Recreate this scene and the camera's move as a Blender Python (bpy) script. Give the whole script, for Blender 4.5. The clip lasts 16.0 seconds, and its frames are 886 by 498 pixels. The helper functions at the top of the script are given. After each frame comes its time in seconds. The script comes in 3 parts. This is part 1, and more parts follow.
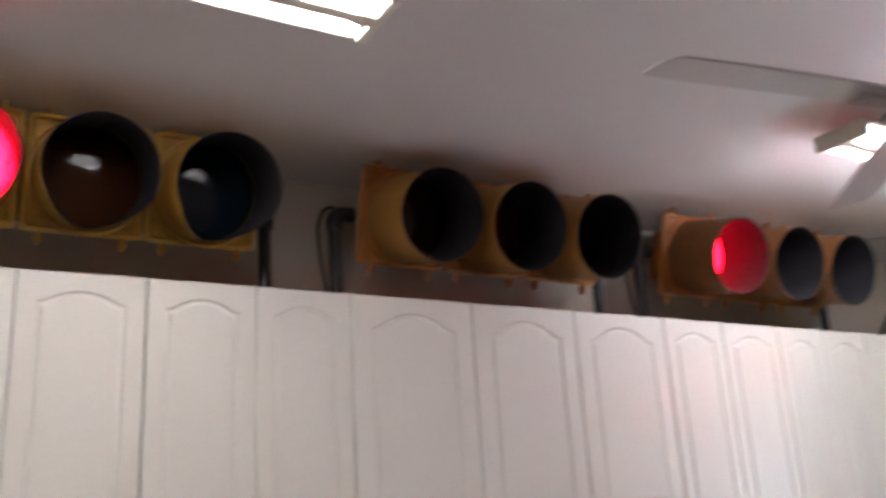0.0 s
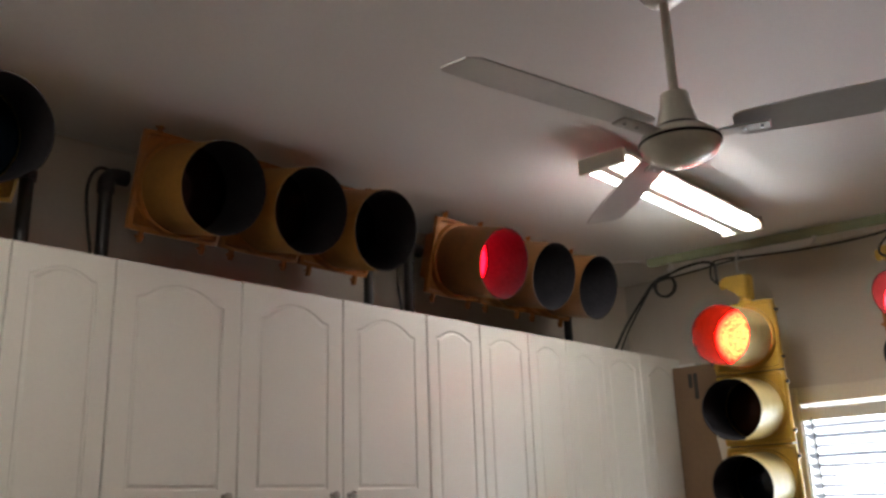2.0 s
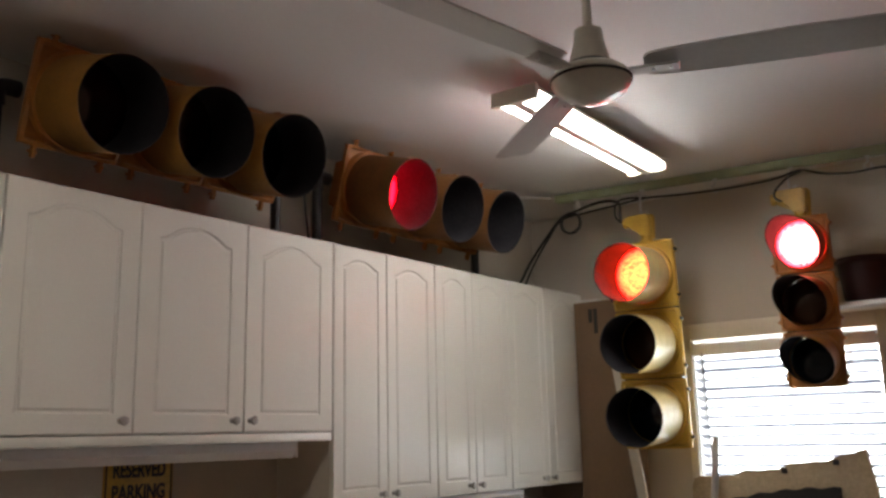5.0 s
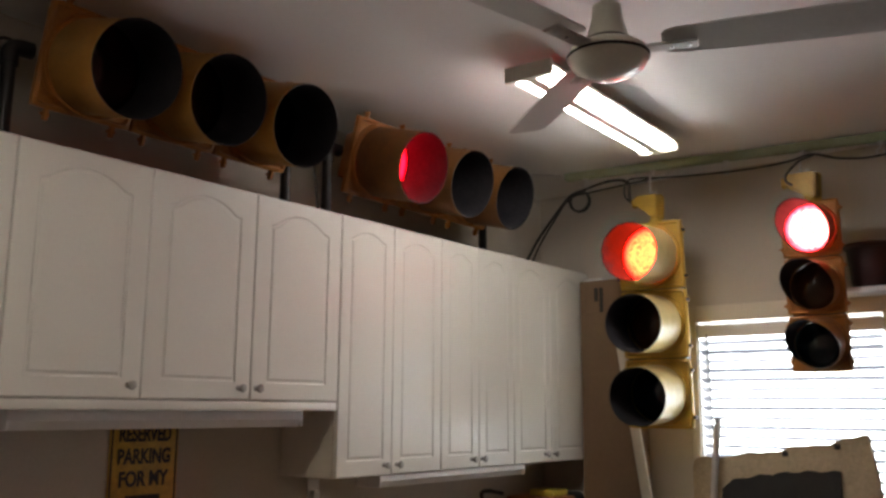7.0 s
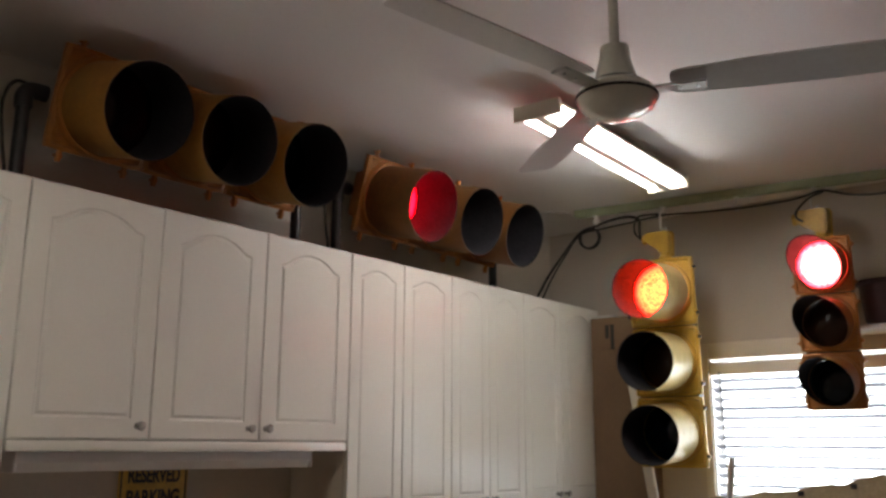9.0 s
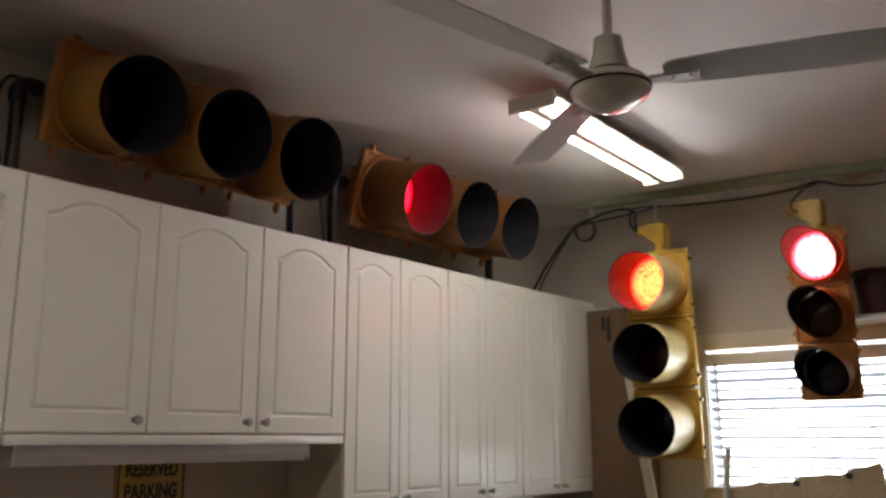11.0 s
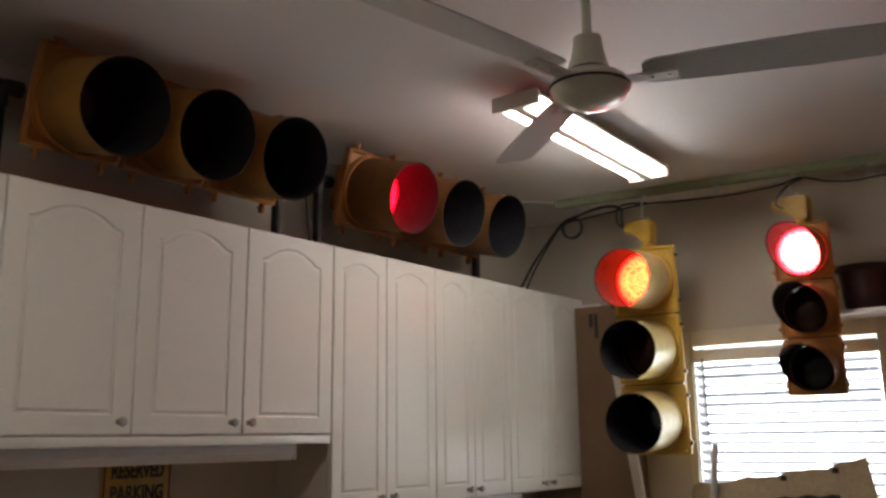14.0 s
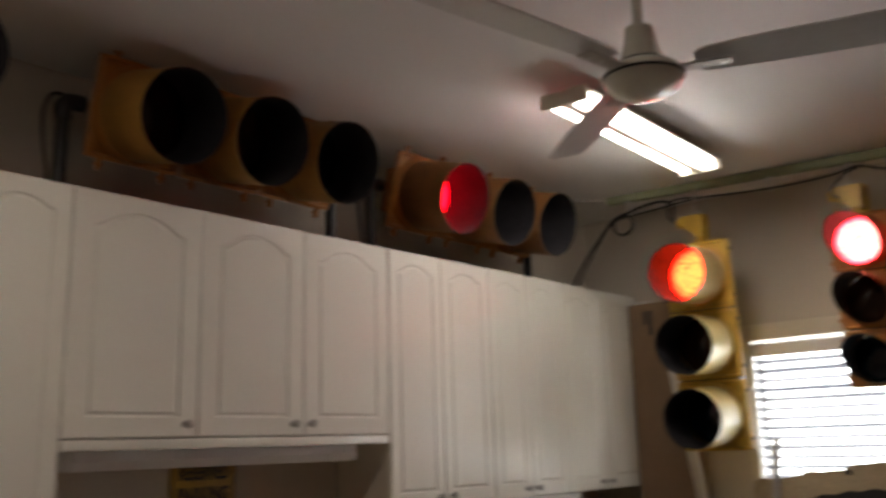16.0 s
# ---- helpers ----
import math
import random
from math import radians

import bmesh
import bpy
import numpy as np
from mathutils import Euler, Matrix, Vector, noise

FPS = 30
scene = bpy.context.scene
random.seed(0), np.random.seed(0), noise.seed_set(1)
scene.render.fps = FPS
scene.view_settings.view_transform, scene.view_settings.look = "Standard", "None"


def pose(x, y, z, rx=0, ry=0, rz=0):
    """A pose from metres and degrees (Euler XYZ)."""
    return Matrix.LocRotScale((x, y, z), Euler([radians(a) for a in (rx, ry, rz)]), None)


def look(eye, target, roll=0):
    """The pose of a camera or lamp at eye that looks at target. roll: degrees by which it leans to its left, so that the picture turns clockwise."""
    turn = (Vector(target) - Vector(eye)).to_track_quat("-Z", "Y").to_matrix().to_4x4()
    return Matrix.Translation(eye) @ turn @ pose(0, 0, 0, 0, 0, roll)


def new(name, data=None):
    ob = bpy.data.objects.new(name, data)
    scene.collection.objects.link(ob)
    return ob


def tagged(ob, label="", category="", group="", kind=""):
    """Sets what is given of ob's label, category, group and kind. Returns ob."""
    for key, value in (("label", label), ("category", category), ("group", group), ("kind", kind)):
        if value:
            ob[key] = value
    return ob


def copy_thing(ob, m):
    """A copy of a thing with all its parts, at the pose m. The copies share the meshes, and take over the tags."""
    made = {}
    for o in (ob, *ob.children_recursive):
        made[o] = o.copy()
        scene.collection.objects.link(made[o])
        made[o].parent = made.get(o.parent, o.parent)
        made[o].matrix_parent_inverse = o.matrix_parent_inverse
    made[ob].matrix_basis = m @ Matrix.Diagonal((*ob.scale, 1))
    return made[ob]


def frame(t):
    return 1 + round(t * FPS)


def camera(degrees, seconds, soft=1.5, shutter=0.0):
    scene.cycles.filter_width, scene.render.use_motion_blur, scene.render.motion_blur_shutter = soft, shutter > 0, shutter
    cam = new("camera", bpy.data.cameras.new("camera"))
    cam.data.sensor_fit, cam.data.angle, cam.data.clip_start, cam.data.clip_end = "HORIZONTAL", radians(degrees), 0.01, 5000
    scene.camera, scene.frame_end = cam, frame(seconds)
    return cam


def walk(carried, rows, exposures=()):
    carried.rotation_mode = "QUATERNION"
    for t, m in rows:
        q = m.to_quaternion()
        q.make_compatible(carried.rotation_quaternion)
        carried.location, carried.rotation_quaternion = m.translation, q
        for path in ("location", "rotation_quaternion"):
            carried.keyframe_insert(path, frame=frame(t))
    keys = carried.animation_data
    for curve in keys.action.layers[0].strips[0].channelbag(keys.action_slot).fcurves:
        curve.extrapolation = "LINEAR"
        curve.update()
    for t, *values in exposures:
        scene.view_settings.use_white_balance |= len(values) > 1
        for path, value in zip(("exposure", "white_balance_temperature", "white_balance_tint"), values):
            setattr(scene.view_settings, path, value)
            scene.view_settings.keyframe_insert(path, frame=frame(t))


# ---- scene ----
cam = camera(53.0, 16.0, soft=2.8, shutter=1.0)
PATH = [
    (0, (-2.513, -2.560, 1.727), (-1.5364, -0.9129, 2.3061), -3.46),
    (0.3, (-2.551, -2.595, 1.688), (-1.4679, -1.0258, 2.2928), -3.88),
    (0.5, (-2.554, -2.620, 1.682), (-1.3934, -1.1064, 2.2834), -3.33),
    (1, (-2.582, -2.567, 1.688), (-1.2369, -1.1974, 2.2507), -2.45),
    (1.5, (-2.576, -2.573, 1.694), (-1.2151, -1.2239, 2.2670), -1.95),
    (2, (-2.565, -2.565, 1.659), (-1.1790, -1.2367, 2.2213), -1.89),
    (2.5, (-2.567, -2.567, 1.669), (-1.1762, -1.2339, 2.2077), -1.60),
    (3, (-2.562, -2.557, 1.672), (-1.1491, -1.2411, 2.1916), -1.80),
    (3.5, (-2.549, -2.585, 1.683), (-1.0715, -1.3198, 2.1478), -1.42),
    (4, (-2.547, -2.565, 1.671), (-1.0096, -1.3590, 2.0964), -1.57),
    (4.2, (-2.548, -2.564, 1.661), (-1.006, -1.358, 2.073), -1.4),
    (6.3, (-2.556, -2.565, 1.655), (-1.0148, -1.3571, 2.0628), -0.93),
    (6.5, (-2.558, -2.564, 1.656), (-1.0249, -1.3433, 2.0533), -0.62),
    (7, (-2.560, -2.551, 1.649), (-1.0159, -1.3311, 2.0041), 0.35),
    (7.5, (-2.554, -2.544, 1.648), (-1.0359, -1.2903, 1.9964), 0.42),
    (8, (-2.556, -2.538, 1.658), (-1.0408, -1.2903, 2.0392), -0.31),
    (8.5, (-2.564, -2.550, 1.658), (-1.0377, -1.3250, 2.0728), 0.11),
    (9, (-2.560, -2.551, 1.663), (-1.0420, -1.3229, 2.0949), 0.28),
    (11.5, (-2.561, -2.565, 1.653), (-1.0346, -1.3404, 2.0688), -0.12),
    (12, (-2.558, -2.573, 1.660), (-1.0297, -1.3503, 2.0689), -0.05),
    (12.5, (-2.556, -2.563, 1.657), (-1.0201, -1.3488, 2.0669), -0.65),
    (13, (-2.555, -2.564, 1.656), (-1.0156, -1.3545, 2.0678), -0.03),
    (13.5, (-2.547, -2.571, 1.657), (-1.0167, -1.3494, 2.0663), -0.33),
    (14, (-2.546, -2.582, 1.661), (-1.0100, -1.3701, 2.0745), -0.65),
    (14.5, (-2.543, -2.587, 1.665), (-0.9910, -1.3952, 2.0758), -0.51),
    (15, (-2.542, -2.583, 1.667), (-0.9778, -1.4062, 2.0779), -0.30),
    (15.1, (-2.536, -2.574, 1.665), (-0.969, -1.401, 2.078), -0.3),
    (15.5, (-2.546, -2.574, 1.651), (-0.9901, -1.3920, 2.0754), -0.94),
    (16, (-2.578, -2.568, 1.631), (-1.1096, -1.2799, 2.0602), -1.67),
]
walk(cam, [(t, look(eye, target, roll)) for t, eye, target, roll in PATH], [(0, 0.80, 5800, 16), (0.5, 0.24, 6150, 11), (1.5, 0.15, 6300, 10), (3.5, 0.12, 6450, 10), (4.2, 0.08, 6450, 11), (7.5, 0.03, 6500, 11), (13, -0.06, 6500, 11), (14, -0.14, 6600, 12), (15, -0.28, 6850, 13), (15.5, -0.30, 6850, 13), (16, -0.18, 6850, 12)])

# ---- world and light ----
world = bpy.data.worlds.new("sky")
scene.world = world
world.use_nodes = True
sky = world.node_tree.nodes.new("ShaderNodeTexSky")
sky.sky_type, sky.sun_disc, sky.sun_elevation, sky.sun_rotation = "NISHITA", False, radians(50), radians(250)
world.node_tree.links.new(sky.outputs[0], world.node_tree.nodes["Background"].inputs["Color"])
world.node_tree.nodes["Background"].inputs["Strength"].default_value = 0.15
sun = new("sun", bpy.data.lights.new("sun", "SUN"))
sun.data.energy, sun.data.angle, sun.data.color = 2.5, radians(0.6), (1, 0.95, 0.88)
sun.matrix_world = look((-6, -3, 9), (0, 0, 0))

ZC = 2.94        # ceiling
XW = 2.06        # window wall
YW = 0.33        # cabinet wall
XB, YB = -4.6, -5.2

day = new("window_daylight", bpy.data.lights.new("window_daylight", "AREA"))
day.data.shape, day.data.size, day.data.size_y = "RECTANGLE", 1.9, 2.3
day.data.energy, day.data.color = 136, (0.93, 0.97, 1.0)
day.matrix_world = look((XW + 0.66, -1.12, 1.50), (XW - 1, -1.12, 2.25))


# ---- materials ----
def nodes_of(name):
    m = bpy.data.materials.new(name)
    m.use_nodes = True
    nt = m.node_tree
    return m, nt, nt.nodes["Principled BSDF"]


def surface(name, color, rough=0.5, metal=0.0, vary=0.12, scale=4.0, fine=60.0, bump=0.15, dirt=None, dirt_amount=0.0, spec=0.5, coat=0.0, depth=0.002, rvar=0.1):
    """A procedural surface: colour varied at two scales, dirt patches, uneven gloss and fine relief."""
    m, nt, b = nodes_of(name)
    N, L = nt.nodes.new, nt.links.new
    tc = N("ShaderNodeTexCoord")
    big, small = N("ShaderNodeTexNoise"), N("ShaderNodeTexNoise")
    big.inputs["Scale"].default_value, big.inputs["Detail"].default_value = scale, 6
    small.inputs["Scale"].default_value, small.inputs["Detail"].default_value = fine, 4
    for n in (big, small):
        L(tc.outputs["Object"], n.inputs["Vector"])
    add = N("ShaderNodeMath")
    add.operation = "ADD"
    L(big.outputs[0], add.inputs[0])
    L(small.outputs[0], add.inputs[1])
    ramp = N("ShaderNodeMapRange")
    ramp.inputs["From Min"].default_value, ramp.inputs["From Max"].default_value = 0.7, 1.3
    ramp.inputs["To Min"].default_value, ramp.inputs["To Max"].default_value = 1 - vary, 1 + vary
    L(add.outputs[0], ramp.inputs[0])
    mul = N("ShaderNodeVectorMath")
    mul.operation = "SCALE"
    mul.inputs[0].default_value = color
    L(ramp.outputs[0], mul.inputs["Scale"])
    out = mul.outputs[0]
    if dirt:
        patch = N("ShaderNodeTexNoise")
        patch.inputs["Scale"].default_value, patch.inputs["Detail"].default_value = scale * 2.3, 9
        L(tc.outputs["Object"], patch.inputs["Vector"])
        cut = N("ShaderNodeMapRange")
        cut.inputs["From Min"].default_value, cut.inputs["From Max"].default_value = 0.52, 0.72
        cut.inputs["To Max"].default_value = dirt_amount
        L(patch.outputs[0], cut.inputs[0])
        mix = N("ShaderNodeMix")
        mix.data_type = "RGBA"
        L(cut.outputs[0], mix.inputs["Factor"])
        L(out, mix.inputs["A"])
        mix.inputs["B"].default_value = (*dirt, 1)
        out = mix.outputs["Result"]
    L(out, b.inputs["Base Color"])
    rr = N("ShaderNodeMapRange")
    rr.inputs["To Min"].default_value, rr.inputs["To Max"].default_value = max(rough - rvar, 0.03), min(rough + rvar, 1)
    L(big.outputs[0], rr.inputs[0])
    L(rr.outputs[0], b.inputs["Roughness"])
    b.inputs["Metallic"].default_value = metal
    b.inputs["Specular IOR Level"].default_value = spec
    b.inputs["Coat Weight"].default_value = coat
    bp = N("ShaderNodeBump")
    bp.inputs["Strength"].default_value, bp.inputs["Distance"].default_value = bump, depth
    L(small.outputs[0], bp.inputs["Height"])
    L(bp.outputs[0], b.inputs["Normal"])
    return m


def lens_material(name, color, glow=None, strength=0.0):
    """Prismatic signal lens: a grid of small facets, dark when off, glowing through them when lit."""
    m, nt, b = nodes_of(name)
    N, L = nt.nodes.new, nt.links.new
    tc = N("ShaderNodeTexCoord")
    vor = N("ShaderNodeTexVoronoi")
    vor.inputs["Scale"].default_value, vor.inputs["Randomness"].default_value = 150, 0.6
    L(tc.outputs["Object"], vor.inputs["Vector"])
    bp = N("ShaderNodeBump")
    bp.inputs["Strength"].default_value, bp.inputs["Distance"].default_value = 0.12, 0.002
    L(vor.outputs["Distance"], bp.inputs["Height"])
    L(bp.outputs[0], b.inputs["Normal"])
    b.inputs["Base Color"].default_value = (*color, 1)
    b.inputs["Roughness"].default_value = 0.07
    if glow:
        mr = N("ShaderNodeMapRange")
        mr.inputs["From Max"].default_value = 0.75
        mr.inputs["To Min"].default_value, mr.inputs["To Max"].default_value = strength * 1.6, strength * 0.10
        cloud = N("ShaderNodeTexNoise")
        cloud.inputs["Scale"].default_value = 14
        L(tc.outputs["Object"], cloud.inputs["Vector"])
        mm = N("ShaderNodeMath")
        mm.operation = "MULTIPLY_ADD"
        mm.inputs[1].default_value, mm.inputs[2].default_value = 0.3, -0.15
        L(cloud.outputs[0], mm.inputs[0])
        ad = N("ShaderNodeMath")
        ad.operation = "ADD"
        L(vor.outputs["Distance"], ad.inputs[0])
        L(mm.outputs[0], ad.inputs[1])
        L(ad.outputs[0], mr.inputs[0])
        L(mr.outputs[0], b.inputs["Emission Strength"])
        sub, flat, dist = N("ShaderNodeVectorMath"), N("ShaderNodeVectorMath"), N("ShaderNodeVectorMath")
        sub.operation, flat.operation, dist.operation = "SUBTRACT", "MULTIPLY", "LENGTH"
        sub.inputs[1].default_value, flat.inputs[1].default_value = (0.5, 0.5, 0.5), (1, 0, 1)
        L(tc.outputs["Generated"], sub.inputs[0])
        L(sub.outputs[0], flat.inputs[0])
        L(flat.outputs[0], dist.inputs[0])
        rim = N("ShaderNodeMapRange")
        rim.inputs["From Min"].default_value, rim.inputs["From Max"].default_value = 0.34, 0.49
        L(dist.outputs["Value"], rim.inputs[0])
        mix = N("ShaderNodeMix")
        mix.data_type = "RGBA"
        L(rim.outputs[0], mix.inputs["Factor"])
        mix.inputs["A"].default_value = (*glow, 1)
        mix.inputs["B"].default_value = (0.8, glow[1] * 0.12, glow[2] * 0.3, 1)
        L(mix.outputs["Result"], b.inputs["Emission Color"])
    return m


def glowing(name, color, strength):
    m, nt, b = nodes_of(name)
    b.inputs["Base Color"].default_value = (0.85, 0.85, 0.85, 1)
    b.inputs["Emission Color"].default_value = (*color, 1)
    b.inputs["Emission Strength"].default_value = strength
    return m


def glass_material():
    m, nt, b = nodes_of("window_glass")
    b.inputs["Base Color"].default_value = (0.95, 0.98, 0.97, 1)
    b.inputs["Roughness"].default_value, b.inputs["IOR"].default_value = 0.02, 1.45
    b.inputs["Transmission Weight"].default_value = 1.0
    return m


def blind_material():
    m, nt, b = nodes_of("blind_slat_vinyl_darkened")
    # White vinyl darkened to grey: the slats' backlit shade is put into the colour.
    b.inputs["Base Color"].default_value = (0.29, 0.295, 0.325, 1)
    b.inputs["Roughness"].default_value = 0.4
    b.inputs["Subsurface Weight"].default_value = 0.0
    tr = nt.nodes.new("ShaderNodeBsdfTranslucent")
    tr.inputs["Color"].default_value = (0.85, 0.88, 0.92, 1)
    mx = nt.nodes.new("ShaderNodeMixShader")
    mx.inputs[0].default_value = 0.02
    nt.links.new(b.outputs[0], mx.inputs[1])
    nt.links.new(tr.outputs[0], mx.inputs[2])
    nt.links.new(mx.outputs[0], nt.nodes["Material Output"].inputs["Surface"])
    return m


M_CEIL = surface("ceiling_paint", (0.72, 0.705, 0.68), 0.6, vary=0.03, scale=0.9, fine=110, bump=0.25)
M_WALL = surface("wall_paint", (0.53, 0.47, 0.39), 0.6, vary=0.05, scale=1.5, fine=120, bump=0.25)
M_FLOOR = surface("concrete", (0.44, 0.43, 0.40), 0.7, vary=0.2, scale=1.2, fine=40, bump=0.3)
M_GROUND = surface("ground_soil", (0.16, 0.17, 0.09), 0.9, vary=0.3, scale=0.4, fine=8, bump=0.4)
M_TRIM = surface("trim_paint", (0.66, 0.60, 0.50), 0.5, vary=0.05, scale=3, fine=80, bump=0.1)
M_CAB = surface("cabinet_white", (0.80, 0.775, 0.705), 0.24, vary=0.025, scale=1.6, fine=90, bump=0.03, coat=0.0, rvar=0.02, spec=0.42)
# Sides and undersides of the tall cabinets, a darker tone than their doors.
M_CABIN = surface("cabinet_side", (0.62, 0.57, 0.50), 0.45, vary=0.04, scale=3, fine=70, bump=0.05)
# Dark board for the unseen cabinet tops, added to dim the wall above.
M_RAW = surface("raw_board", (0.13, 0.10, 0.07), 0.85, vary=0.25, scale=8, fine=120, bump=0.3)
M_PEWTER = surface("pewter", (0.42, 0.40, 0.37), 0.3, metal=1, vary=0.2, scale=30, fine=200, bump=0.1)
M_YEL = surface("signal_yellow", (0.38, 0.138, 0.020), 0.5, vary=0.15, scale=6, fine=90, bump=0.15, dirt=(0.20, 0.085, 0.025), dirt_amount=0.6)
# Darker signal yellow with dirt: the shade on one signal's visors is in the colour.
M_YEL_SHADE = surface("signal_yellow_shade_darkened", (0.215, 0.090, 0.022), 0.55, vary=0.2, scale=6, fine=90, bump=0.15, dirt=(0.13, 0.055, 0.02), dirt_amount=0.6)
M_VIS_O = surface("visor_ochre", (0.36, 0.175, 0.034), 0.5, vary=0.15, scale=5, fine=80, bump=0.12, dirt=(0.22, 0.095, 0.025), dirt_amount=0.5)
M_YEL_L = surface("signal_school_yellow", (0.52, 0.30, 0.04), 0.5, vary=0.15, scale=6, fine=90, bump=0.15, dirt=(0.25, 0.12, 0.03), dirt_amount=0.5)
M_YEL_B = surface("signal_bright_yellow", (0.56, 0.34, 0.045), 0.42, vary=0.12, scale=6, fine=90, bump=0.15, dirt=(0.35, 0.22, 0.04), dirt_amount=0.5)
M_YEL_O = surface("signal_orange_yellow", (0.40, 0.16, 0.03), 0.5, vary=0.15, scale=7, fine=90, bump=0.15, dirt=(0.2, 0.08, 0.03), dirt_amount=0.5)
M_VIS_W = surface("visor_faded_yellow", (0.66, 0.53, 0.24), 0.35, vary=0.12, scale=7, fine=90, bump=0.1, dirt=(0.5, 0.36, 0.1), dirt_amount=0.5)
M_BLACK = surface("visor_black", (0.030, 0.028, 0.031), 0.8, vary=0.3, scale=9, fine=80, bump=0.1, spec=0.12)
M_IRON = surface("black_pipe", (0.018, 0.017, 0.018), 0.4, metal=0.2, vary=0.3, scale=12, fine=120, bump=0.3)
M_CABLE = surface("black_cable", (0.016, 0.015, 0.014), 0.5, vary=0.2, scale=20, fine=200, bump=0.1)
M_STRUT = surface("green_strut", (0.26, 0.29, 0.17), 0.45, vary=0.15, scale=5, fine=90, bump=0.1, dirt=(0.34, 0.36, 0.26), dirt_amount=0.35)
M_ZINC = surface("zinc", (0.62, 0.62, 0.61), 0.32, metal=0.7, vary=0.1, scale=20, fine=150, bump=0.1)
M_FIXT = surface("fixture_enamel", (0.80, 0.77, 0.66), 0.4, vary=0.04, scale=5, fine=80, bump=0.05)
M_TUBE = glowing("fluorescent_tube", (1.0, 0.97, 0.93), 30)
M_TUBE_OLD = glowing("older_tube", (1.0, 0.93, 0.82), 25)
M_FAN = surface("fan_cream_enamel", (0.70, 0.68, 0.58), 0.25, vary=0.05, scale=6, fine=90, bump=0.05, coat=0.4)
M_BLADE = surface("fan_blade_enamel", (0.50, 0.48, 0.45), 0.34, rvar=0.015, vary=0.06, scale=6, fine=90, bump=0.05)
M_CARD = surface("cardboard", (0.20, 0.125, 0.07), 0.8, vary=0.12, scale=5, fine=120, bump=0.2)
M_PAPER = surface("paper", (0.7, 0.69, 0.66), 0.7, vary=0.05, scale=8, fine=90, bump=0.1)
M_SIGN = surface("sign_yellow", (0.62, 0.36, 0.06), 0.45, vary=0.15, scale=9, fine=70, bump=0.15, dirt=(0.25, 0.14, 0.05), dirt_amount=0.45)
M_INK = surface("sign_ink", (0.03, 0.026, 0.02), 0.5, vary=0.3, scale=20, fine=120, bump=0.1)
M_WHITE = surface("white_plastic", (0.75, 0.74, 0.72), 0.4, vary=0.04, scale=6, fine=80, bump=0.05)
M_GREYP = surface("grey_pole", (0.50, 0.48, 0.46), 0.5, vary=0.1, scale=9, fine=90, bump=0.1)
M_PANEL = surface("tan_board", (0.48, 0.38, 0.25), 0.7, vary=0.18, scale=4, fine=70, bump=0.3, dirt=(0.28, 0.19, 0.11), dirt_amount=0.5)
M_DARK = surface("dark_cloth", (0.03, 0.028, 0.027), 0.85, vary=0.3, scale=14, fine=160, bump=0.5)
M_MAROON = surface("maroon_glaze", (0.035, 0.009, 0.011), 0.5, vary=0.2, scale=8, fine=70, bump=0.1)
M_OLIVE = surface("dark_olive", (0.03, 0.035, 0.02), 0.6, vary=0.2, scale=8, fine=70, bump=0.1)
M_LEMON = surface("yellow_plastic", (0.55, 0.42, 0.05), 0.5, vary=0.1, scale=8, fine=70, bump=0.1)
M_ORANGE = surface("orange_wood", (0.42, 0.18, 0.06), 0.5, vary=0.2, scale=8, fine=70, bump=0.1)
M_WOOD = surface("bench_wood", (0.38, 0.27, 0.16), 0.6, vary=0.25, scale=4, fine=50, bump=0.2)
M_GLASS = glass_material()
M_BLIND = blind_material()
RED_OFF, AMB_OFF, GRN_OFF = lens_material("red_lens", (0.035, 0.0015, 0.003)), lens_material("amber_lens", (0.035, 0.010, 0.002)), lens_material("green_lens", (0.003, 0.011, 0.020))
RED_ON = lens_material("red_lens_lit", (0.3, 0.01, 0.01), (1, 0.005, 0.018), 20.0)
RED_HOT = lens_material("red_lens_bright", (0.3, 0.01, 0.01), (1, 0.038, 0.009), 38.0)
RED_WHITE = lens_material("red_lens_brightest", (0.3, 0.01, 0.01), (1, 0.11, 0.095), 27.0)


# ---- mesh helpers ----
def part(name, bm, material, parent=None, label="", smooth=True):
    """Link a bmesh as one mesh object, under a thing or a part where one is given."""
    me = bpy.data.meshes.new(name)
    bmesh.ops.recalc_face_normals(bm, faces=bm.faces)
    if smooth:
        for f in bm.faces:
            f.smooth = True
        for e in bm.edges:
            if len(e.link_faces) == 2 and e.calc_face_angle(0) > 0.6:
                e.smooth = False
    bm.to_mesh(me)
    bm.free()
    for m in material if isinstance(material, (list, tuple)) else [material]:
        me.materials.append(m)
    ob = new(name, me)
    if parent:
        ob.parent = parent
    if label:
        tagged(ob, label)
    return ob


def thing(name, label, category, group="", kind="", m=None):
    ob = new(name)
    ob.empty_display_size = 0.05
    tagged(ob, label, category, group, kind)
    if m:
        ob.matrix_world = m
    return ob


def add_box(bm, x0, x1, y0, y1, z0, z1, bevel=0.0, segs=2):
    r = bmesh.ops.create_cube(bm, size=1.0)
    for v in r["verts"]:
        v.co = Vector(((x0 + x1) / 2 + v.co.x * (x1 - x0), (y0 + y1) / 2 + v.co.y * (y1 - y0), (z0 + z1) / 2 + v.co.z * (z1 - z0)))
    if bevel:
        edges = list({e for v in r["verts"] for e in v.link_edges})
        bmesh.ops.bevel(bm, geom=edges, offset=bevel, segments=segs, profile=0.5, affect="EDGES")
    return bm


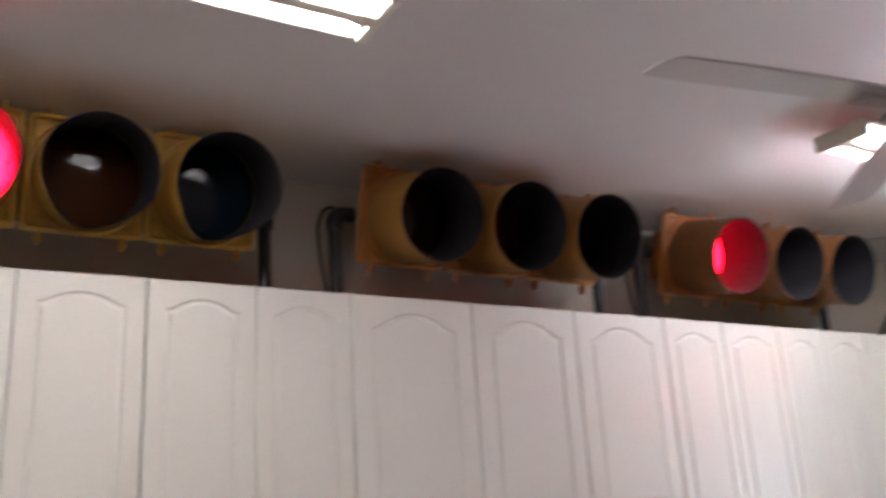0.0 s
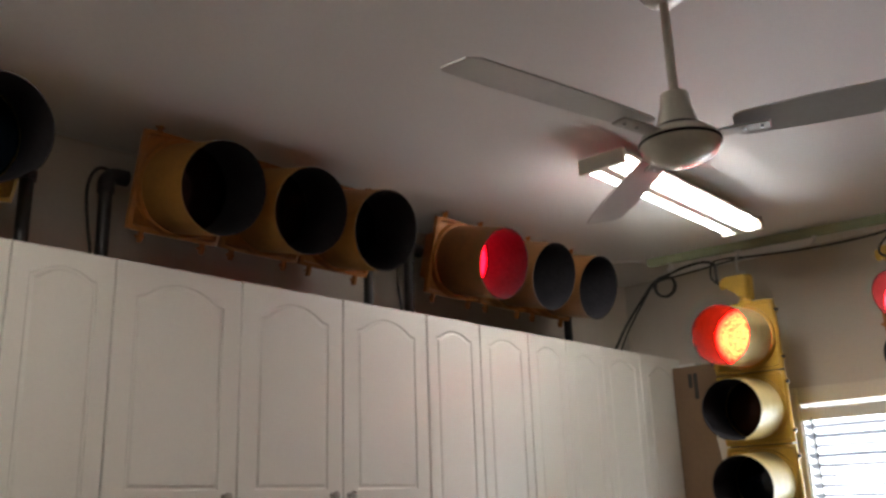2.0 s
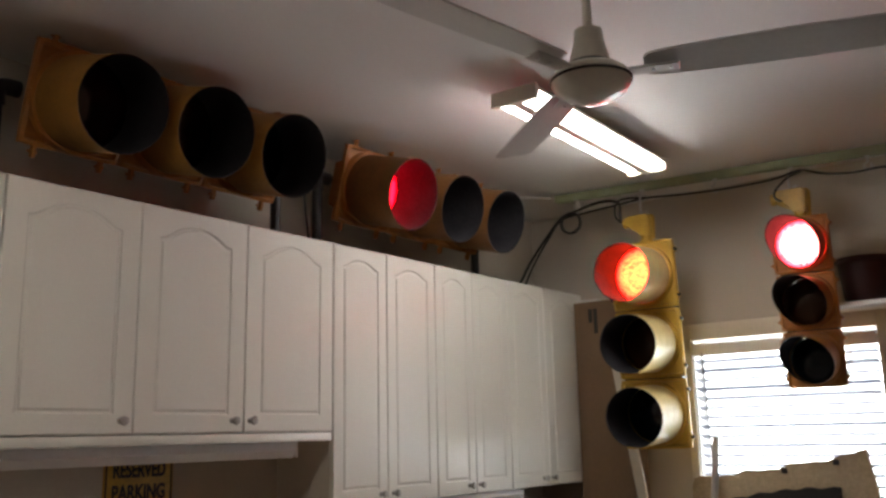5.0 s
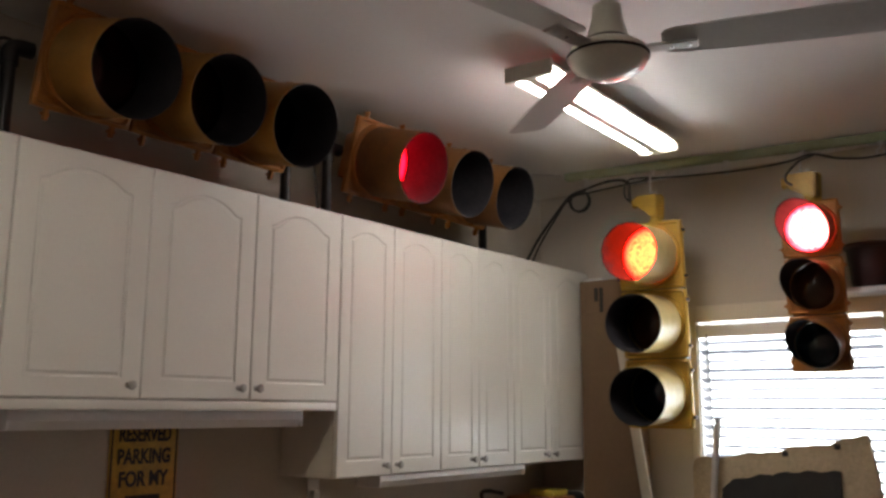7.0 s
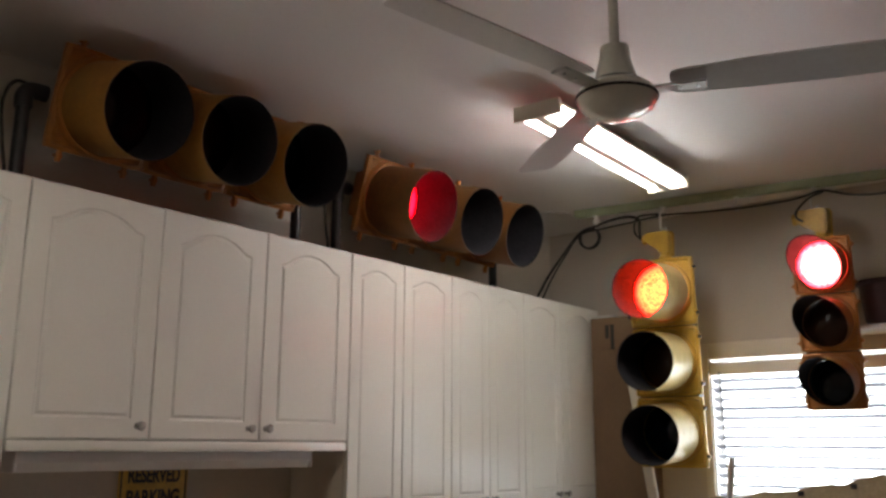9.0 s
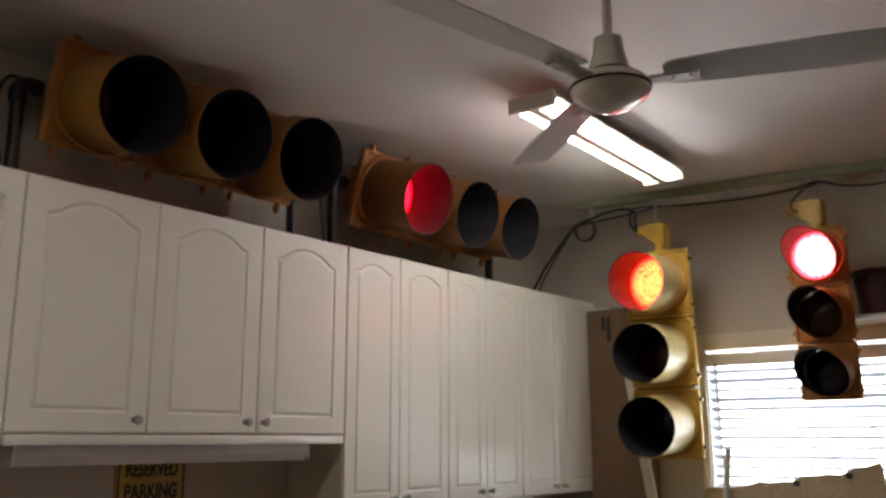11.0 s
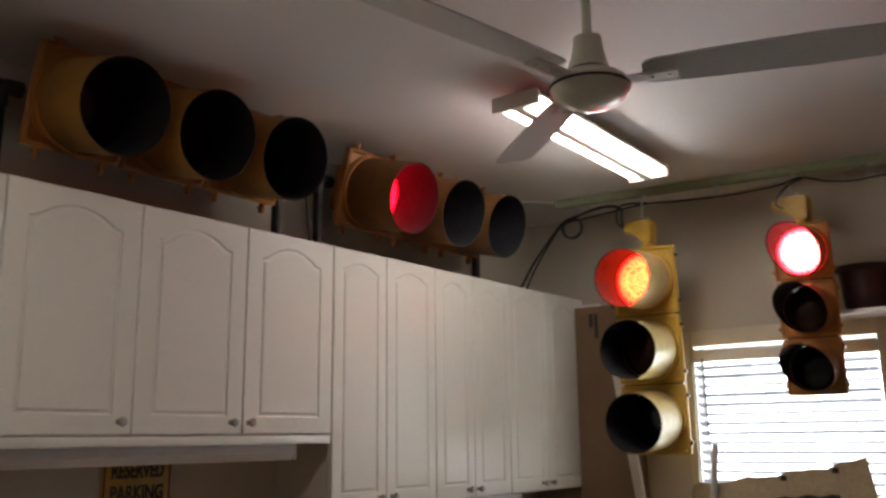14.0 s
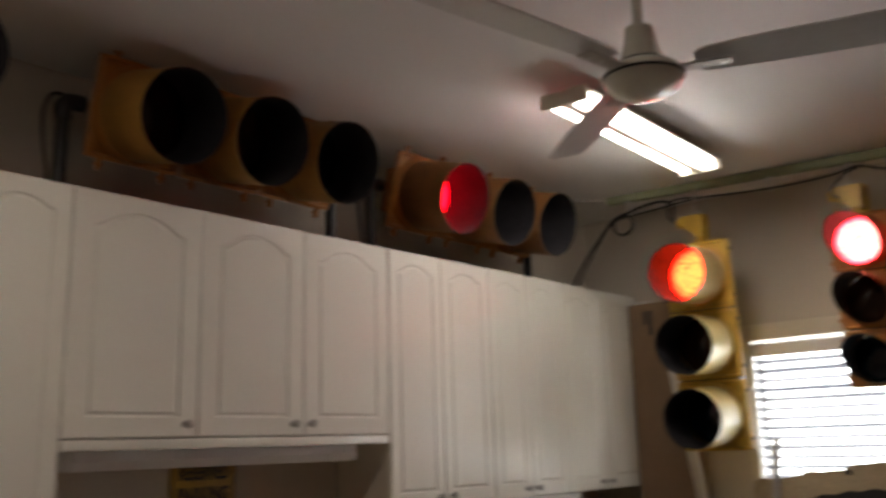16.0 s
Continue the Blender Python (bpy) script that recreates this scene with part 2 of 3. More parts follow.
def box(x0, x1, y0, y1, z0, z1, bevel=0.0, segs=2):
    return add_box(bmesh.new(), x0, x1, y0, y1, z0, z1, bevel, segs)


def add_lathe(bm, profile, at=(0, 0, 0), axis="Z", n=32, flip=1):
    """Turn (radius, height) pairs round an axis through a point."""
    rings = []
    for r, h in profile:
        ring = []
        for i in range(n):
            a = 2 * math.pi * i / n
            c, s = r * math.cos(a), r * math.sin(a)
            p = {"Z": (c, s, h), "Y": (c, h, s), "X": (h, c, s)}[axis]
            ring.append(bm.verts.new(Vector(at) + Vector(p)))
        rings.append(ring)
    for a, b in zip(rings, rings[1:]):
        for i in range(n):
            bm.faces.new((a[i], a[(i + 1) % n], b[(i + 1) % n], b[i]))
    for ring, (r, h) in ((rings[0], profile[0]), (rings[-1], profile[-1])):
        if r > 1e-6:
            bm.faces.new(ring)
    return bm


def lathe(profile, at=(0, 0, 0), axis="Z", n=32):
    return add_lathe(bmesh.new(), profile, at, axis, n)


def add_tube(bm, pts, r, n=10):
    """A round rod along points."""
    pts = [Vector(p) for p in pts]
    rings = []
    side = None
    for i, p in enumerate(pts):
        d = (pts[min(i + 1, len(pts) - 1)] - pts[max(i - 1, 0)]).normalized()
        if side is None:
            side = d.orthogonal().normalized()
        side = (side - d * side.dot(d)).normalized()
        up = d.cross(side)
        rings.append([bm.verts.new(p + r * (math.cos(2 * math.pi * k / n) * side + math.sin(2 * math.pi * k / n) * up)) for k in range(n)])
    for a, b in zip(rings, rings[1:]):
        for k in range(n):
            bm.faces.new((a[k], a[(k + 1) % n], b[(k + 1) % n], b[k]))
    bm.faces.new(rings[0])
    bm.faces.new(rings[-1])
    return bm


def smooth_path(pts, steps=8):
    """Catmull-Rom points through the given ones."""
    P = [Vector(p) for p in pts]
    P = [2 * P[0] - P[1]] + P + [2 * P[-1] - P[-2]]
    out = []
    for i in range(1, len(P) - 2):
        a, b, c, d = P[i - 1:i + 3]
        for s in range(steps):
            t = s / steps
            out.append(0.5 * ((2 * b) + (c - a) * t + (2 * a - 5 * b + 4 * c - d) * t * t + (3 * b - a - 3 * c + d) * t ** 3))
    out.append(P[-2])
    return out


def extrude_outline(pts, y0, y1):
    """A slab from an outline of (x, z) pairs between two y."""
    bm = bmesh.new()
    a = [bm.verts.new((x, y0, z)) for x, z in pts]
    b = [bm.verts.new((x, y1, z)) for x, z in pts]
    bm.faces.new(a)
    bm.faces.new(b)
    for i in range(len(pts)):
        j = (i + 1) % len(pts)
        bm.faces.new((a[i], a[j], b[j], b[i]))
    return bm


# ---- room ----
W0, W1, WZ0, WZ1 = -1.585, -0.655, 1.02, 2.12     # window opening along y and z
structure = "structure"


def setting(name, bm, material, label, category):
    return tagged(part(name, bm, material, None, "", smooth=False), label, category, "", structure)


setting("floor", box(XB, XW, YB, YW, -0.12, 0), M_FLOOR, "grey concrete garage floor", "floor")
setting("ceiling", box(XB - 0.15, XW + 0.15, YB - 0.15, YW + 0.15, ZC, ZC + 0.15), M_CEIL, "off-white painted plaster ceiling", "ceiling")
setting("wall_north", box(XB - 0.15, XW + 0.15, YW, YW + 0.15, -0.12, ZC), M_WALL, "beige painted wall behind the white cabinets", "wall")
setting("wall_south", box(XB - 0.15, XW + 0.15, YB - 0.15, YB, -0.12, ZC), M_WALL, "plain beige painted wall", "wall")
setting("wall_west", box(XB - 0.15, XB, YB, YW, -0.12, ZC), M_WALL, "plain beige painted wall", "wall")
bm = box(XW, XW + 0.15, W1, YW, -0.12, ZC)
add_box(bm, XW, XW + 0.15, YB, W0, -0.12, ZC)
add_box(bm, XW, XW + 0.15, W0, W1, -0.12, WZ0)
add_box(bm, XW, XW + 0.15, W0, W1, WZ1, ZC)
setting("wall_east", bm, M_WALL, "beige painted wall with a bright window", "wall")
bm = bmesh.new()
bmesh.ops.create_grid(bm, x_segments=2, y_segments=2, size=400)
for v in bm.verts:
    v.co.z = -0.13
setting("ground", bm, M_GROUND, "open grassy ground outside the garage", "ground")

# ---- window with blind ----
window = thing("window_1", "bright window with white horizontal blind and painted trim", "window", "", structure)
TW = 0.045
for nm, a in (("trim", (XW - 0.018, XW - 0.0, W1, W1 + TW, WZ0 - TW, WZ1 + 0.085)), ("trim", (XW - 0.018, XW, W0 - TW, W0, WZ0 - TW, WZ1 + 0.085)),
              ("trim", (XW - 0.019, XW, W0, W1, WZ1, WZ1 + 0.085)), ("window_sill", (XW - 0.05, XW + 0.02, W0 - TW, W1 + TW, WZ0 - 0.03, WZ0))):
    part(nm, box(*a, bevel=0.004), M_TRIM, window)
for a in ((W0, W0 + 0.016, WZ0, WZ1), (W1 - 0.016, W1, WZ0, WZ1), (W0 + 0.016, W1 - 0.016, WZ0, WZ0 + 0.045), (W0 + 0.016, W1 - 0.016, WZ1 - 0.008, WZ1)):
    part("window_frame", box(XW + 0.085, XW + 0.13, *a, bevel=0.004), M_WHITE, window)
# White boards added over the tan reveal, in place of daylight past the slats.
for y0, y1 in ((W0, W0 + 0.006), (W1 - 0.006, W1)):
    part("jamb", box(XW + 0.0005, XW + 0.0845, y0, y1, WZ0, WZ1), M_WHITE, window, "white board added to brighten the window reveal")
pane = part("pane", box(XW + 0.105, XW + 0.110, W0 + 0.016, W1 - 0.016, WZ0 + 0.045, WZ1 - 0.008), M_GLASS, window)
pane.visible_shadow = False

blind = thing("window_blind", "white horizontal slat blind, open, greyed for its backlit shade", "blind")
part("headrail", box(XW - 0.018, XW + 0.030, W0 + 0.008, W1 - 0.008, WZ1 - 0.085, WZ1 - 0.019, 0.003), M_WHITE, blind, "white valance of the blind")
bm = bmesh.new()
for k in range(7):
    u = -0.031 + 0.062 * k / 6
    for s in (0, 1):
        bm.verts.new((u, (W0 + 0.012, W1 - 0.009)[s], 0.004 * (1 - (u / 0.031) ** 2)))
bm.verts.ensure_lookup_table()
for k in range(6):
    bm.faces.new([bm.verts[i] for i in (2 * k, 2 * k + 1, 2 * k + 3, 2 * k + 2)])
bmesh.ops.solidify(bm, geom=bm.faces[:], thickness=0.0025)
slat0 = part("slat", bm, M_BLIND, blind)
slat0.matrix_basis = pose(XW + 0.008, 0, WZ1 - 0.115, 0, 21, 0)
for k in range(1, 21):
    s = slat0.copy()
    scene.collection.objects.link(s)
    s.parent = blind
    s.matrix_basis = pose(XW + 0.008, 0, WZ1 - 0.115 - 0.0488 * k, 0, 21 + random.uniform(-2.5, 2.5), random.uniform(-0.2, 0.2))
for y in (W0 + 0.13, (W0 + W1) / 2 + 0.02, W1 - 0.13):
    part("ladder_cord", add_tube(bmesh.new(), [(XW - 0.018, y, WZ1 - 0.08), (XW - 0.019, y, WZ0 + 0.05)], 0.0016, 6), M_WHITE, blind)
part("tilt_wand", add_tube(bmesh.new(), [(XW - 0.026, W1 - 0.06, WZ1 - 0.07), (XW - 0.028, W1 - 0.075, WZ1 - 0.62)], 0.0032, 8), M_INK, blind, "thin dark tilt wand")


# ---- cabinets ----
def arch_loop(x0, x1, z0, z1, inset, rise):
    """Outline with a shallow cathedral arch on top, always with the same number of points."""
    a, b, c = x0 + inset, x1 - inset, z0 + inset
    top, sh = z1 - inset, z1 - rise - inset
    flat = min(0.028, (b - a) * 0.09)
    pts = [(a + (b - a) * i / 4, c) for i in range(4)]
    pts += [(b, c + (sh - c) * i / 6) for i in range(6)]
    n = 16
    pts.append((b, sh))
    for i in range(n + 1):
        t = i / n
        x = (b - flat) + (a - b + 2 * flat) * t
        pts.append((x, sh + (top - sh) * (0.14 + 0.86 * (1 - (2 * t - 1) ** 2))))
    pts.append((a, sh))
    pts += [(a, sh + (c - sh) * i / 6) for i in range(1, 6)]
    return pts


def cabinet_door(x0, x1, z0, z1, knob_x, knob_z, parent):
    """Slab door with a routed arched panel and a round knob; the face lies at y = 0."""
    bm = bmesh.new()
    px, pt, pb, rise = 0.062 if x1 - x0 > 0.36 else 0.052, 0.052, 0.062, 0.042 if x1 - x0 > 0.36 else 0.034
    if x1 - x0 > 0.42:
        px, rise = 0.068, 0.055
    base = arch_loop(x0 + px, x1 - px, z0 + pb, z1 - pt, 0, rise)
    loops = []
    ax, bx = x0 + px, x1 - px
    outer = []
    for i, (x, z) in enumerate(base):
        fx = (x - ax) / (bx - ax)
        ox = x0 + fx * (x1 - x0)
        oz = z0 if i < 5 and abs(z - (z0 + pb)) < 1e-6 else z1 if 9 < i < 29 else z0 + (z - z0 - pb) / (z1 - rise - pt - z0 - pb) * (z1 - z0)
        outer.append((ox, min(max(oz, z0), z1)))
    prof = [(None, 0.019), (None, 0.0035), ("r", 0.0), (0.0, 0.0), (0.0035, 0.0048), (0.0080, 0.0056), (0.0115, 0.0040), (0.0165, 0.0006)]
    cx, cz = (x0 + x1) / 2, (z0 + z1) / 2
    for ins, y in prof:
        if ins is None:
            pts = outer
        elif ins == "r":
            pts = [(cx + (x - cx) * (1 - 0.007 / (x1 - x0)), cz + (z - cz) * (1 - 0.007 / (z1 - z0))) for x, z in outer]
        else:
            pts = arch_loop(x0 + px, x1 - px, z0 + pb, z1 - pt, ins, rise)
        loops.append([bm.verts.new((x, y, z)) for x, z in pts])
    n = len(loops[0])
    for a, b in zip(loops, loops[1:]):
        for i in range(n):
            bm.faces.new((a[i], a[(i + 1) % n], b[(i + 1) % n], b[i]))
    bm.faces.new(loops[-1])
    bm.faces.new(loops[0])
    door = part("door", bm, M_CAB, parent, smooth=False)
    part("knob", lathe([(0.011, 0.0), (0.006, -0.004), (0.005, -0.014), (0.012, -0.018), (0.0155, -0.024), (0.013, -0.031), (0.0, -0.034)], (knob_x, 0, knob_z), "Y", 20), M_PEWTER, door, "dark pewter knob")
    return door


def wall_cabinet(label, x0, x1, z0, doors, knobs, rail=False):
    cab = thing("wall_cabinet", label, "cabinet", "white wall cabinets in a row")
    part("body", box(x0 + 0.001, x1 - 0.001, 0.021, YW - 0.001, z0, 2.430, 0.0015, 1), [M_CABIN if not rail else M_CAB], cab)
    # Unseen panel, kept dark so less light bounces onto the wall behind the signals.
    part("top_panel", box(x0 + 0.001, x1 - 0.001, 0.021, YW - 0.001, 2.4302, 2.438), M_RAW, cab, "unseen dark board top that cuts light bounced to the wall")
    for (a, b), k in zip(doors, knobs):
        cabinet_door(a + 0.0018, b - 0.0018, z0 + (0.003), 2.44, k, z0 + 0.044, cab)
    if rail:
        part("light_rail", box(x0 + 0.002, x1 - 0.012, -0.006, 0.014, z0 - 0.034, z0 - 0.002, 0.003), M_CAB, cab, "white trim rail")
        part("light_rail", box(x0 + 0.002, x1 - 0.012, 0.014, YW - 0.003, z0 - 0.012, z0 - 0.003), M_CAB, cab)
    return cab


TALL, SHORT = 1.375, 1.675
wall_cabinet("tall white wall cabinet with two arched panel doors", -2.800, -1.992, TALL, [(-2.800, -2.335), (-2.335, -1.992)], [-2.375, -2.295])
wall_cabinet("tall white wall cabinet with two arched panel doors", -1.990, -1.353, TALL, [(-1.990, -1.667), (-1.667, -1.353)], [-1.707, -1.627])
wall_cabinet("short wide white wall cabinet with three arched doors", -1.351, -0.001, SHORT, [(-1.351, -0.894), (-0.894, -0.447), (-0.447, -0.001)], [-0.940, -0.499, -0.420], True)
wall_cabinet("tall white wall cabinet with two narrow arched doors", 0.001, 0.663, TALL, [(0.001, 0.327), (0.327, 0.663)], [0.280, 0.359])
wall_cabinet("tall white wall cabinet with two narrow arched doors", 0.665, 1.261, TALL, [(0.665, 0.958), (0.958, 1.261)], [0.897, 0.977])
wall_cabinet("tall white wall cabinet beside the cardboard box", 1.263, 2.047, TALL, [(1.263, 1.618), (1.618, 2.047)], [1.553, 1.636])


def under_lamp(x0, x1, z, y0, H, label):
    lamp = thing("under_cabinet_lamp", label, "lamp")
    part("hood", extrude_shape_x([(y0, z), (y0 + 0.13, z), (y0 + 0.13, z - H + 0.018), (y0 + 0.10, z - H), (y0 + 0.02, z - H), (y0 - 0.005, z - H + 0.028)], x0, x1), M_WHITE, lamp)
    for x in (x0, x1):
        part("end_cap", box(x - 0.004, x + 0.004, y0 - 0.003, y0 + 0.128, z - H + 0.002, z - 0.001, 0.002), M_WHITE, lamp)
    return lamp


def extrude_shape_x(yz, x0, x1):
    bm = bmesh.new()
    a = [bm.verts.new((x0, y, z)) for y, z in yz]
    b = [bm.verts.new((x1, y, z)) for y, z in yz]
    bm.faces.new(a)
    bm.faces.new(b)
    for i in range(len(yz)):
        j = (i + 1) % len(yz)
        bm.faces.new((a[i], a[j], b[j], b[i]))
    return bm


under_lamp(-1.30, -0.165, SHORT - 0.0125, 0.03, 0.082, "long white lamp housing under the short cabinet, off")
under_lamp(0.27, 1.36, TALL - 0.0005, 0.01, 0.05, "long white lamp housing under the tall cabinets, off")


# ---- traffic signals ----
def visor_mesh(R, length, style, down, th=0.0035):
    """A sheet visor: outside painted (slot 0), inside black (slot 1). down: the angle, round the lens, at which it is cut."""
    bm = bmesh.new()
    n = 72
    rings = {}
    for side, r in (("o", R), ("i", R - th)):
        back, front = [], []
        for i in range(n):
            a = 2 * math.pi * i / n
            off = abs((a - down + math.pi) % (2 * math.pi) - math.pi)       # 0 at the bottom, pi at the top
            if style == "tunnel":
                L = length - (0.03 if off < 0.30 else 0.0)
            elif style == "slotted":
                L = length
            elif style == "vcut":
                L = length if off > 1.05 else 0.03 + (length - 0.03) * off / 1.05
            else:
                L = 0.012 + (length - 0.012) * (1 - math.cos(off)) / 2
            start = -0.03
            back.append(bm.verts.new((r * math.cos(a), start, r * math.sin(a))))
            front.append(bm.verts.new((r * math.cos(a) * 0.985, -0.03 - L, r * math.sin(a) * 0.985)))
        rings[side] = (back, front)
    for i in range(n):
        j = (i + 1) % n
        for side, slot in (("o", 0), ("i", 1)):
            f = bm.faces.new((rings[side][0][i], rings[side][0][j], rings[side][1][j], rings[side][1][i]))
            f.material_index = slot
        f = bm.faces.new((rings["o"][1][i], rings["o"][1][j], rings["i"][1][j], rings["i"][1][i]))
        f.material_index = 1
        bm.faces.new((rings["o"][0][i], rings["o"][0][j], rings["i"][0][j], rings["i"][0][i]))
    return bm


def lip_mesh(R, down, half, depth, th=0.006):
    """A curved drip ledge standing out of the lens door along the open side of a visor."""
    bm = bmesh.new()
    n = 20
    rings = []
    for i in range(n + 1):
        t = 2 * i / n - 1
        a = down + half * t
        out = depth * (1 - t * t) ** 0.5 if abs(t) < 1 else 0.0
        c, s = math.cos(a), math.sin(a)
        rings.append([bm.verts.new((r * c, y, r * s)) for r, y in ((R, -0.030), (R, -0.034 - out), (R + th, -0.034 - out * 0.9), (R + th * 1.6, -0.030))])
    for a, b in zip(rings, rings[1:]):
        for k in range(4):
            bm.faces.new((a[k], a[(k + 1) % 4], b[(k + 1) % 4], b[k]))
    bm.faces.new(rings[0])
    bm.faces.new(rings[-1])
    return bm


def signal(label, m, S, R, length, style, down, lenses, paint, visor_paint, group):
    """A three-section traffic signal; sections run along local z, it faces local -y, origin at its middle."""
    sig = thing("traffic_signal", label, "traffic light", group)
    W, D, k = S, S * (0.34 if style in ("slotted", "vcut") else 0.45), S / 0.35
    inset = (0.055 if style in ("slotted", "vcut") else 0.034) * k
    for n, lens in enumerate(lenses):
        zc = (1 - n) * S
        bm = box(-W / 2 + inset, W / 2 - inset, 0.0, D, zc - S / 2 + inset, zc + S / 2 - inset, 0.014 * k, 3)
        for v in bm.verts:
            if v.co.y > D * 0.5:
                v.co.x *= 0.84
                v.co.z = zc + (v.co.z - zc) * 0.86
        add_lathe(bm, [(0.05 * k, D), (0.048 * k, D + 0.008), (0.0, D + 0.008)], (0, 0, zc), "Y", 20)
        sec = part("signal_section", bm, paint, sig)
        # door: square rim, recessed corners and a round collar
        bm = bmesh.new()
        q, N = W / 2 - 0.003, 64
        loops = []
        for kind, val, y in (("sq", q, 0.0), ("sq", q, -0.020 * k), ("sq", q - 0.012 * k, -0.026 * k), ("sq", q - 0.018 * k, -0.013 * k), ("c", R + 0.016 * k, -0.013 * k), ("c", R + 0.010 * k, -0.034 * k), ("c", R + 0.0005, -0.036 * k)):
            lp = []
            for i in range(N):
                a = 2 * math.pi * i / N
                c, s = math.cos(a), math.sin(a)
                if kind == "sq":
                    e = 26.0
                    rr = val / ((abs(c) ** e + abs(s) ** e) ** (1 / e))
                else:
                    rr = min(val, 1e9)
                lp.append(bm.verts.new((rr * c, y, zc + rr * s)))
            loops.append(lp)
        for a, b in zip(loops, loops[1:]):
            for i in range(N):
                bm.faces.new((a[i], a[(i + 1) % N], b[(i + 1) % N], b[i]))
        add_box(bm, -q + 0.002, q - 0.002, -0.012 * k, 0.0008, zc - q + 0.002, zc + q - 0.002)
        part("door", bm, paint, sec)
        out = -0.026 if style == "slotted" else 0.0
        part("lens", lathe([(R - 0.0035, -0.022 * k), (R - 0.0045, -0.022 * k + out), (R * 0.9, -0.028 * k + out), (R * 0.7, -0.034 * k + out), (R * 0.4, -0.043 * k + out), (0.0, -0.046 * k + out)], (0, 0, zc), "Y", 48), lens, sec)
        v = part("visor", visor_mesh(R, length, style, down), [visor_paint, M_BLACK], sec)
        v.location = (0, 0, zc)
        if style in ("slotted", "vcut"):
            lip = part("drip_ledge", lip_mesh(R + 0.009, down, 0.78, 0.045), paint, sec)
            lip.location = (0, 0, zc)
        for sx in (-1, 1):
            for dz in (-0.33, 0.33):
                if style in ("slotted", "vcut"):      # thin cast ears with a hinge pin
                    x0, x1 = sorted((sx * (W / 2 - 0.010), sx * (W / 2 + 0.034)))
                    bm = box(x0, x1, -0.020, 0.002, zc + dz * S - 0.0065, zc + dz * S + 0.0065, 0.002, 1)
                    add_lathe(bm, [(0.0, -0.016), (0.005, -0.016), (0.005, 0.016), (0.0, 0.016)], (sx * (W / 2 + 0.014), -0.005, zc + dz * S), "Z", 8)
                    part("latch", bm, paint, sec)
                    continue
                if style == "tunnel":      # low lug with a dark bolt head
                    part("latch", box(sx * (W / 2) - 0.007, sx * (W / 2) + 0.005, -0.018, 0.010, zc + dz * S - 0.012, zc + dz * S + 0.012, 0.002, 1), paint, sec)
                    part("bolt", lathe([(0.0, -0.030), (0.007, -0.030), (0.009, -0.022), (0.009, -0.008), (0.005, -0.004)], (sx * (W / 2 + 0.004), 0, zc + dz * S), "Y", 10), M_IRON, sec, "dark metal bolt")
                    continue
                bm = box(sx * (W / 2 - 0.004) - 0.010 * k, sx * (W / 2 - 0.004) + 0.010 * k, -0.022 * k, 0.018, zc + dz * S - 0.014 * k, zc + dz * S + 0.014 * k, 0.004 * k, 1)
                add_lathe(bm, [(0.006 * k, -0.036 * k), (0.006 * k, 0.02)], (sx * (W / 2 + 0.006 * k), 0, zc + dz * S), "Y", 8)
                part("latch", bm, paint, sec)
    for n in (-0.5, 0.5):
        part("coupling", box(-W * 0.42, W * 0.42, 0.004, D * 0.45, n * S - 0.012, n * S + 0.012), M_IRON, sig, "dark joint between two sections")
    sig.matrix_world = m
    return sig


TILT = 15
lying = "yellow signals lying along the cabinet tops"


def lying_signal(label, x, z, lenses, style, length, paint, visor_paint):
    m = Matrix.Translation((x, 0.10, z)) @ pose(0, 0, 0, TILT, 0, 0) @ pose(0, 0, 0, 0, -90, 0)
    return signal(label, m, 0.353, 0.158, length, style, math.pi, lenses, paint, visor_paint, lying)


lying_signal("yellow signal with V-cut visors lying on the cabinets, red lit", -2.16, 2.762, [RED_ON, AMB_OFF, GRN_OFF], "vcut", 0.27, M_YEL_L, M_YEL_L)
lying_signal("weathered yellow signal on its side on the cabinets, unlit", -0.744, 2.758, [RED_OFF, AMB_OFF, GRN_OFF], "slotted", 0.27, M_YEL, M_VIS_O)
lying_signal("weathered yellow signal on its side, red section lit", 0.650, 2.750, [RED_ON, AMB_OFF, GRN_OFF], "slotted", 0.27, M_YEL, M_YEL_SHADE)

hung = "signals hung from the ceiling strut"
XS = 1.60        # strut line, at its end by the cabinets


def sx(y):
    """The strut runs slightly askew to the wall."""
    return XS + 0.15 * (-0.1 - y)


signal("bright yellow signal hung from the green strut, red lit", Matrix.Translation((1.69, -0.588, 2.086)) @ pose(0, 0, 0, 0, 0, -86) @ pose(0, 0, 0, 4, 0, 0), 0.352, 0.146, 0.28, "tunnel", -math.pi / 2,
       [RED_HOT, AMB_OFF, GRN_OFF], M_YEL_B, M_VIS_W, hung)
small = signal("small orange-yellow signal with cutaway visors, red lit", Matrix.Translation((1.74, -1.370, 2.226)) @ pose(0, 0, 0, 0, 0, -86) @ pose(0, 0, 0, 5, 0, 0), 0.268, 0.113, 0.30, "cut", -math.pi / 2,
               [RED_WHITE, AMB_OFF, GRN_OFF], M_YEL_O, M_YEL_O, hung)
far_small = copy_thing(small, Matrix.Translation((1.77, -1.932, 2.19)) @ pose(0, 0, 0, 0, 0, -92))
tagged(far_small, "small orange-yellow signal beside the wall shelf, red lit")


